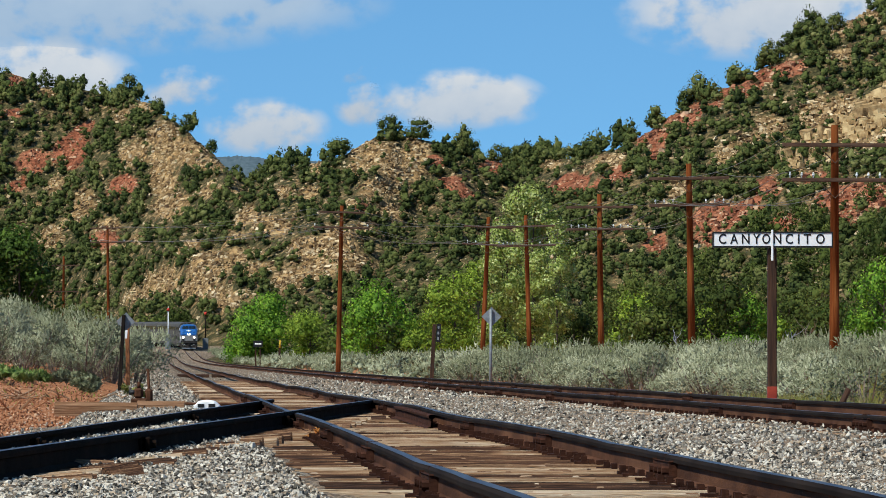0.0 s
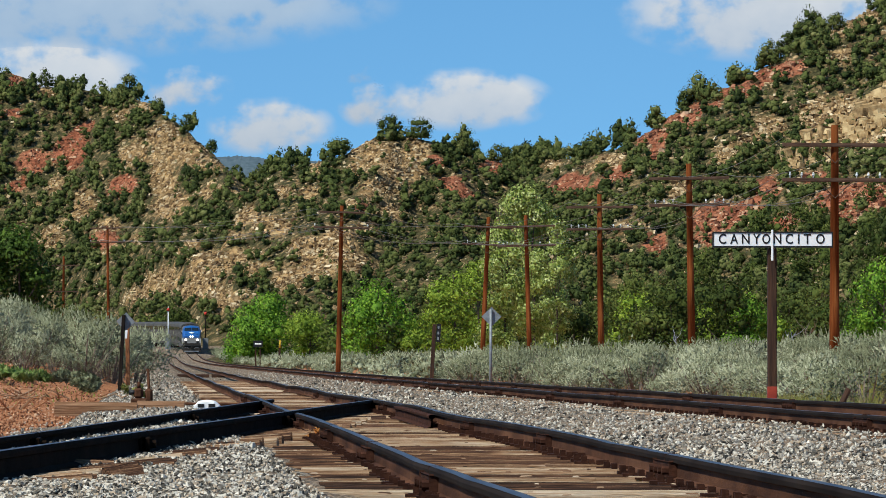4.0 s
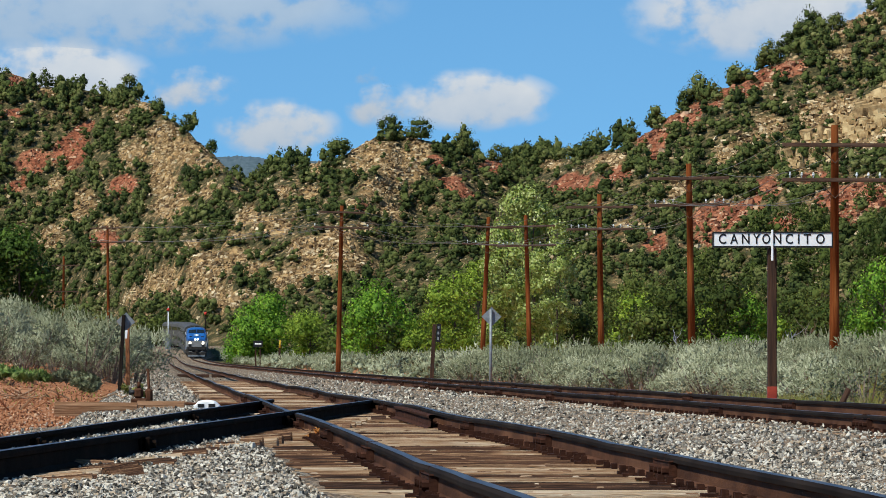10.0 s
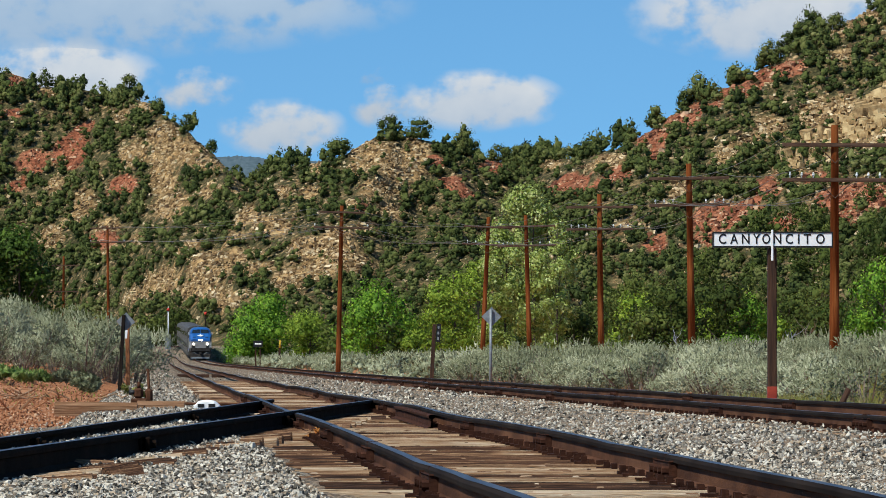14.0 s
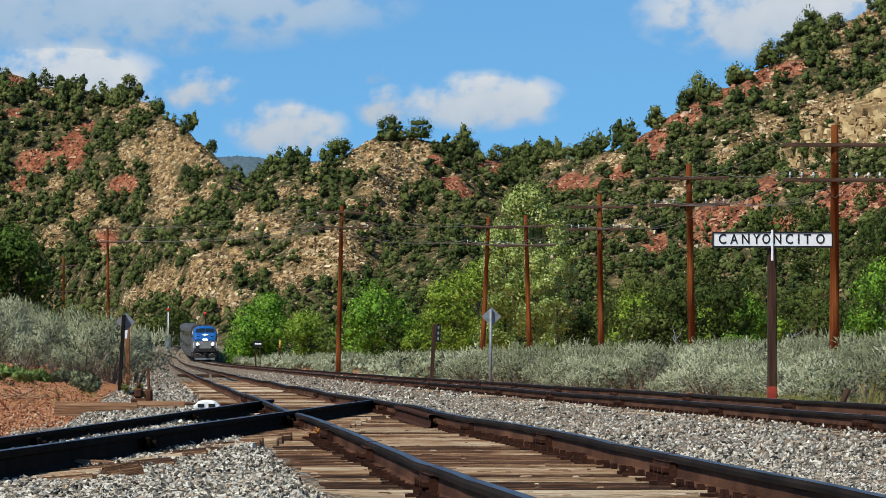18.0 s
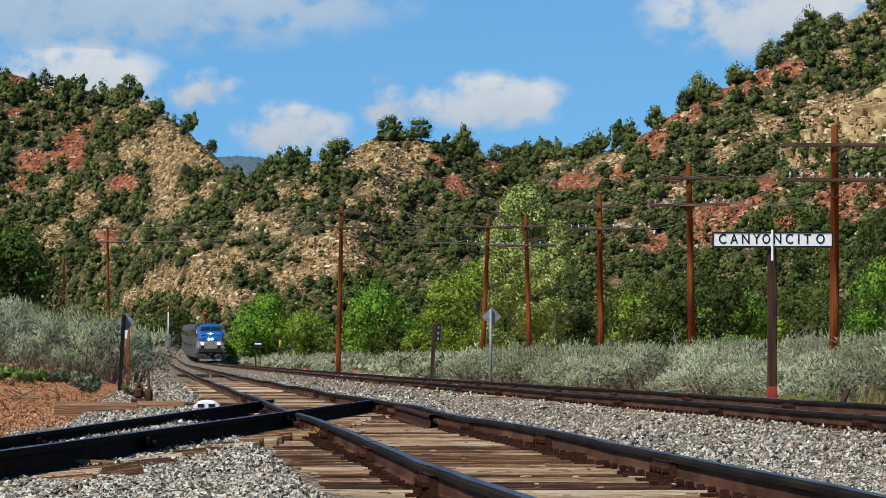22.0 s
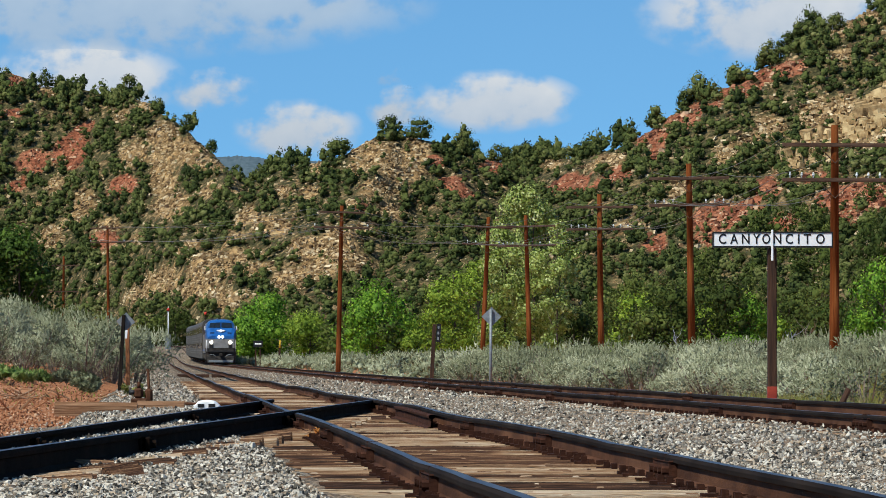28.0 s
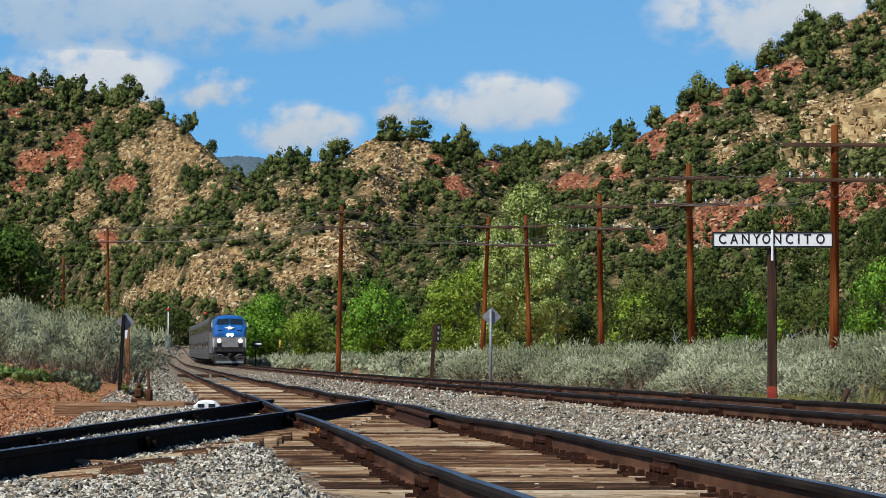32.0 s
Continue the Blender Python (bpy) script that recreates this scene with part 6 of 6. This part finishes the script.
def rolling(length, s_front):
    """The pose of a vehicle whose front stands at s_front along the line; its own -y points ahead."""
    a, b = on_track(s_front + length * 0.15), on_track(s_front + length * 0.85)
    fwd = (b - a).normalized()
    side = fwd.cross(Vector((0, 0, 1))).normalized()
    upw = side.cross(fwd)
    o = a - fwd * length * 0.15
    m = Matrix((side, fwd, upw)).transposed().to_4x4()
    m.translation = o
    return m


def bogie(parent, y, wheelbase, r=0.5):
    b = box_part("bogie", (-1.22, 1.22, y - wheelbase / 2 - 0.5, y + wheelbase / 2 + 0.5, 0.45, 0.95), M_UNDER, parent, 0.06)
    for wy in (y - wheelbase / 2, y + wheelbase / 2):
        for s in (-1, 1):
            cyl_part("wheel", (s * 0.66, wy, r), (s * 0.82, wy, r), r, M_RAIL, b, seg=18)
            box_part("axle_box", (s * 1.2 - 0.12, s * 1.2 + 0.12, wy - 0.2, wy + 0.2, r - 0.2, r + 0.22), M_UNDER, b, 0.03)
    return b


LOCO_L, COACH_L = 21.0, 26.3


def make_locomotive():
    t = thing("locomotive", Matrix.Identity(4), "blue and silver diesel passenger locomotive with lit headlights", "locomotive")
    w = 1.5

    def ring(z0, z1, wt, wb=w, cham=0.35):
        return [(-wb, z0), (-wb, z1 - 0.9), (-wt - 0.02, z1 - cham), (-wt + 0.13, z1 - 0.15), (-wt + 0.45, z1 - 0.03), (-0.3, z1 + 0.03), (0.3, z1 + 0.03), (wt - 0.45, z1 - 0.03), (wt - 0.13, z1 - 0.15), (wt + 0.02, z1 - cham), (wb, z1 - 0.9), (wb, z0)]
    loft("body", [(3.2, ring(1.05, 4.25, 1.32)), (20.6, ring(1.05, 4.25, 1.32))], M_SILVER, t, "dusty silver body side")
    loft("cab", [(1.15, ring(2.45, 4.05, 1.18, 1.46, 0.3)), (1.5, ring(2.45, 4.28, 1.25, 1.49)), (3.2, ring(2.45, 4.34, 1.3)), (4.6, ring(2.45, 4.34, 1.3))], M_BLUE, t, "blue painted cab")
    nose = loft("nose", [(0.26, [(-1.30, 2.44), (-1.22, 2.62), (-0.9, 2.74), (0.9, 2.74), (1.22, 2.62), (1.30, 2.44)]), (1.16, [(-1.46, 2.44), (-1.42, 3.38), (-1.1, 3.56), (1.1, 3.56), (1.42, 3.38), (1.46, 2.44)])], M_BLUE, t, "blue painted nose")
    loft("lower_nose", [(0.22, [(-1.30, 1.55), (-1.30, 2.42), (1.30, 2.42), (1.30, 1.55)]), (1.2, [(-1.48, 1.55), (-1.48, 2.43), (1.48, 2.43), (1.48, 1.55)]), (3.25, [(-1.495, 1.55), (-1.495, 2.43), (1.495, 2.43), (1.495, 1.55)])], M_NOSE, t, "silver lower nose")
    loft("front_beam", [(0.16, [(-1.22, 1.13), (-1.30, 1.54), (1.30, 1.54), (1.22, 1.13)]), (1.2, [(-1.46, 1.13), (-1.47, 1.54), (1.47, 1.54), (1.46, 1.13)]), (3.2, [(-1.47, 1.13), (-1.48, 1.54), (1.48, 1.54), (1.47, 1.13)])], M_UNDER, t, "sooty black front beam")
    # windscreen: two raked panes
    for s in (-1, 1):
        bm = bmesh.new()
        q = [(s * 0.07, 1.09, 3.56), (s * 1.12, 1.09, 3.50), (s * 1.05, 1.12, 4.0), (s * 0.07, 1.12, 4.03)]
        vs = [bm.verts.new(v) for v in q] + [bm.verts.new((x, y + 0.12, z)) for x, y, z in q]
        bm.faces.new(vs[:4])
        for i in range(4):
            bm.faces.new((vs[i], vs[(i + 1) % 4], vs[4 + (i + 1) % 4], vs[4 + i]))
        part("windscreen_pane", bm, M_WIN, t, "dark glass windscreen pane")
        box_part("side_window", (s * 1.43, s * 1.515, 1.9, 2.9, 3.0, 3.6), M_WIN, t, 0.0, "dark cab side window")
        cyl_part("ditch_light", (s * 0.93, 0.16, 2.1), (s * 0.93, 0.3, 2.1), 0.17, M_LAMP, t, label="lit round ditch light")
        cyl_part("headlight", (s * 0.17, 0.16, 2.62), (s * 0.17, 0.34, 2.62), 0.14, M_LAMP, t, label="lit round headlight")
        box_part("number_board", (s * 0.65, s * 1.02, 0.5, 0.75, 2.9, 3.06), M_BLACK, t, 0.01, "dark number board")
        box_part("marker_box", (s * 0.75, s * 1.12, 0.17, 0.24, 1.55, 1.88), M_BLACK, t, 0.01)
        box_part("step_well", (s * 1.12, s * 1.46, 0.25, 0.9, 0.42, 1.14), M_UNDER, t, 0.02)
        cyl_part("handrail", (s * 1.40, 0.28, 1.2), (s * 1.40, 0.28, 2.3), 0.025, M_CHEV, t, seg=6)
        bm = bmesh.new()
        put_box(bm, s * 1.50, s * 1.59, 1.55, 1.72, 3.3, 3.7)
        part("mirror", bm, M_CHEV, t, "pale side mirror")
    bm = bmesh.new()
    vs = [bm.verts.new(v) for v in ((-0.44, 0.72, 3.20), (0, 0.58, 3.02), (0.44, 0.72, 3.20), (0.15, 0.73, 3.22), (0, 0.80, 3.32), (-0.15, 0.73, 3.22))]
    bm.faces.new(vs)
    g = bmesh.ops.extrude_face_region(bm, geom=bm.faces[:])
    bmesh.ops.translate(bm, verts=[v for v in g["geom"] if isinstance(v, bmesh.types.BMVert)], vec=(0, -0.10, 0.09))
    part("emblem", bm, M_CHEV, t, "plain white swept emblem")
    box_part("anticlimber", (-1.3, 1.3, 0.02, 0.3, 1.1, 1.24), M_BLACK, t, 0.02)
    box_part("coupler", (-0.16, 0.16, -0.5, 0.4, 0.75, 1.02), M_UNDER, t, 0.05)
    loft("pilot_plough", [(0.02, [(-1.25, 0.14), (-1.25, 0.34), (1.25, 0.34), (1.25, 0.14)]), (0.35, [(-1.38, 0.12), (-1.38, 1.12), (1.38, 1.12), (1.38, 0.12)]), (0.8, [(-1.38, 0.2), (-1.38, 1.12), (1.38, 1.12), (1.38, 0.2)])], M_UNDER, t)
    box_part("plough_edge", (-1.2, 1.2, -0.03, 0.05, 0.13, 0.34), M_GALV, t, 0.01, "pale scuffed plough edge")
    for s in (-1, 1):
        bm = bmesh.new()
        put_cyl(bm, (s * 0.45, 0.0, 0.72), (s * 0.8, -0.06, 0.92), 0.035, seg=6)
        put_cyl(bm, (s * 0.8, -0.06, 0.92), (s * 1.1, 0.0, 0.86), 0.035, seg=6)
        part("brake_hose", bm, M_GALV, t, smooth=True)
    box_part("underframe", (-1.42, 1.42, 1.0, 20.4, 0.95, 1.12), M_UNDER, t, 0.03)
    box_part("fuel_tank", (-1.35, 1.35, 8.2, 13.0, 0.28, 0.95), M_UNDER, t, 0.15)
    bogie(t, 4.3, 2.8), bogie(t, 16.7, 2.8)
    for k in range(4):
        cyl_part("roof_fan", (0, 12.5 + k * 1.9, 4.2), (0, 12.5 + k * 1.9, 4.36), 0.75, M_UNDER, t, seg=18)
    cyl_part("horn", (-0.3, 3.2, 4.42), (-0.3, 2.7, 4.42), 0.09, M_SILVER, t, 0.05)
    for k in range(7):
        box_part("side_grille", (-1.52, -1.495, 6.0 + k * 1.9, 7.5 + k * 1.9, 2.9, 3.8), M_UNDER, t, 0.0)
    box_part("side_stripe", (-1.512, -1.49, 3.3, 20.5, 1.25, 1.45), M_BLUE, t, 0.0, "thin blue side stripe")
    return t


def make_coach():
    t = thing("passenger_coach", Matrix.Identity(4), "tall grey fluted stainless double-deck passenger coach", "railway coach", "coaches of the train")
    H = 4.6
    ring = [(-1.53, 0.5), (-1.55, 1.2), (-1.55, 3.95), (-1.46, 4.25), (-1.2, 4.45), (-0.7, H), (0.7, H), (1.2, 4.45), (1.46, 4.25), (1.55, 3.95), (1.55, 1.2), (1.53, 0.5)]
    loft("body", [(0.35, ring), (25.9, ring)], M_STEELCAR, t)
    for s in (-1, 1):
        box_part("window_band", (s * 1.545, s * 1.565, 1.5, 24.7, 3.15, 3.75), M_WIN, t, 0.0, "dark upper window band")
        for k in range(8):
            box_part("lower_window", (s * 1.545, s * 1.565, 3.2 + k * 2.5, 4.6 + k * 2.5, 1.55, 2.1), M_WIN, t, 0.0)
        for z in (1.05, 1.3, 2.35, 2.6, 2.85, 3.9):
            box_part("flute", (s * 1.545, s * 1.575, 0.5, 25.7, z - 0.03, z + 0.03), M_SILVER, t, 0.0)
        box_part("door", (s * 1.545, s * 1.57, 12.4, 13.4, 0.7, 2.7), M_SILVER, t, 0.0)
    box_part("gangway", (-0.6, 0.6, 0.0, 0.4, 2.4, 4.5), M_UNDER, t, 0.02)
    bogie(t, 3.2, 2.6, 0.46), bogie(t, 22.9, 2.6, 0.46)
    return t


LOCO = make_locomotive()
COACHES = [make_coach()]
for _ in range(6):
    COACHES.append(copy_thing(COACHES[0], Matrix.Identity(4)))


# ---- clouds ----
def cloud_material(seed, thr, bright, lit=(0.80, 0.79, 0.76), shade=(0.42, 0.50, 0.60), thick=0.8):
    m = bpy.data.materials.new("cloud_vapour")
    m.use_nodes = True
    nt = m.node_tree
    nt.nodes.clear()
    N, L = nt.nodes.new, nt.links.new
    out, tr, em, ms = N("ShaderNodeOutputMaterial"), N("ShaderNodeBsdfTransparent"), N("ShaderNodeEmission"), N("ShaderNodeMixShader")
    co = N("ShaderNodeTexCoord")
    mp = N("ShaderNodeMapping")
    mp.inputs["Location"].default_value = (seed * 3.1, seed * 1.7, 0)
    mp.inputs["Scale"].default_value = (1.5, 1, 1.9)
    L(co.outputs["Object"], mp.inputs["Vector"])
    nz = N("ShaderNodeTexNoise")
    nz.inputs["Scale"].default_value, nz.inputs["Detail"].default_value, nz.inputs["Roughness"].default_value = 0.017, 5, 0.5
    L(mp.outputs["Vector"], nz.inputs["Vector"])
    sep = N("ShaderNodeSeparateXYZ")
    L(co.outputs["Generated"], sep.inputs[0])

    def math_(op, a, b, c=None):
        n = N("ShaderNodeMath")
        n.operation = op
        for i, v in enumerate((a, b, c)):
            if v is None:
                continue
            if isinstance(v, (int, float)):
                n.inputs[i].default_value = v
            else:
                L(v, n.inputs[i])
        return n.outputs[0]
    # 1 in the middle, 0 at the rim; flatter underneath
    u = math_("MULTIPLY_ADD", sep.outputs["X"], 2, -1)
    v = math_("MULTIPLY_ADD", sep.outputs["Z"], 2, -1)
    rr_ = math_("ADD", math_("MULTIPLY", u, u), math_("MULTIPLY", v, v))
    dens = math_("MULTIPLY_ADD", math_("SUBTRACT", 1.0, rr_), 0.45, math_("MULTIPLY_ADD", nz.outputs["Fac"], 2.1, -0.87 - thr))
    mr = N("ShaderNodeMapRange")
    mr.interpolation_type = "SMOOTHSTEP"
    mr.inputs["From Min"].default_value, mr.inputs["From Max"].default_value = 0.02, 0.56
    L(dens, mr.inputs["Value"])
    edge = N("ShaderNodeMapRange")
    edge.inputs["From Min"].default_value, edge.inputs["From Max"].default_value = 0.0, 0.55
    L(math_("SUBTRACT", 1.0, rr_), edge.inputs["Value"])
    alpha = math_("MULTIPLY", math_("MULTIPLY", mr.outputs[0], edge.outputs[0]), thick)
    # tops and bases take lit and shaded colours, and the sheet glows
    rp = N("ShaderNodeValToRGB")
    rp.color_ramp.elements[0].position, rp.color_ramp.elements[0].color = 0.15, (*shade, 1)
    rp.color_ramp.elements[1].position, rp.color_ramp.elements[1].color = 0.75, (*lit, 1)
    L(math_("MULTIPLY_ADD", sep.outputs["Z"], 0.55, math_("MULTIPLY", nz.outputs["Fac"], 0.5)), rp.inputs["Fac"])
    L(rp.outputs["Color"], em.inputs["Color"])
    em.inputs["Strength"].default_value = bright
    L(alpha, ms.inputs["Fac"])
    L(tr.outputs[0], ms.inputs[1])
    L(em.outputs[0], ms.inputs[2])
    L(ms.outputs[0], out.inputs["Surface"])
    return m


D_CLOUD = 4300.0
# left, right, top, bottom edge and drift to the right over the clip, as angles in parts of 8000
CLOUDS = [
    (-420, 720, -110, 105, 90, -0.02, 1.0), (-120, 260, 60, 215, 88, 0.02, 1.0), (225, 410, 108, 200, 60, 0.30, 0.9), (348, 592, 168, 282, 64, 0.12, 0.9),
    (585, 715, 140, 232, 66, 0.22, 0.85), (655, 982, 116, 236, 68, 0.04, 0.96), (590, 680, 98, 155, 70, 0.36, 0.75), (1070, 1640, -70, 115, 40, 0.05, 0.98), (480, 550, 112, 155, 50, 0.45, 0.7),
]
CLOUD_OBS = []
for i, (l, r_, tp, bt, drift, thr, bright) in enumerate(CLOUDS):
    k = D_CLOUD / 8000
    w, h = (r_ - l) * k, (bt - tp) * k
    bm = bmesh.new()
    bmesh.ops.create_grid(bm, x_segments=24, y_segments=10, size=0.5)
    for v in bm.verts:
        x, z = v.co.x, v.co.y
        v.co = Vector((x * w, -0.25 * h * max(0.0, 1 - 4 * (x * x + z * z)), z * h))
    c = part("cloud", bm, cloud_material(i + 1, thr, bright, *(((0.55, 0.64, 0.72), (0.33, 0.45, 0.60), 0.75) if i == 0 else ())), None, smooth=True)
    tagged(c, "soft white fair-weather cloud drifting over the canyon", "cloud", "clouds", "")
    CLOUD_OBS.append((c, ((l + r_) / 2 - 784) * k, EYE_Z + (640 - (tp + bt) / 2) * k, drift * k))


def motions():
    speed = 11.7
    s0 = float(np.interp(769.0, ARC[0], ARC[3]))
    for v, off, length in [(LOCO, 0.0, LOCO_L)] + [(c, LOCO_L + 0.6 + i * COACH_L, 25.9) for i, c in enumerate(COACHES)]:
        walk(v, [(float(t), rolling(length, s0 - speed * t + off)) for t in range(33)])
    for ob, x, z, drift in CLOUD_OBS:
        walk(ob, [(0.0, pose(x, D_CLOUD, z)), (32.0, pose(x + drift, D_CLOUD, z - 0.06 * drift))])
    for i, t in enumerate(SWAY):
        for crown in t.children:
            if crown.name.startswith("crown"):
                walk(crown, [(k * 0.8, pose(0, 0, 0, 0.35 * math.sin(k * 2.1 + i), 0.6 * math.sin(k * 1.7 + 2 * i), 0)) for k in range(41)])


small_things()
small_plants()
rock_outcrop()
motions()
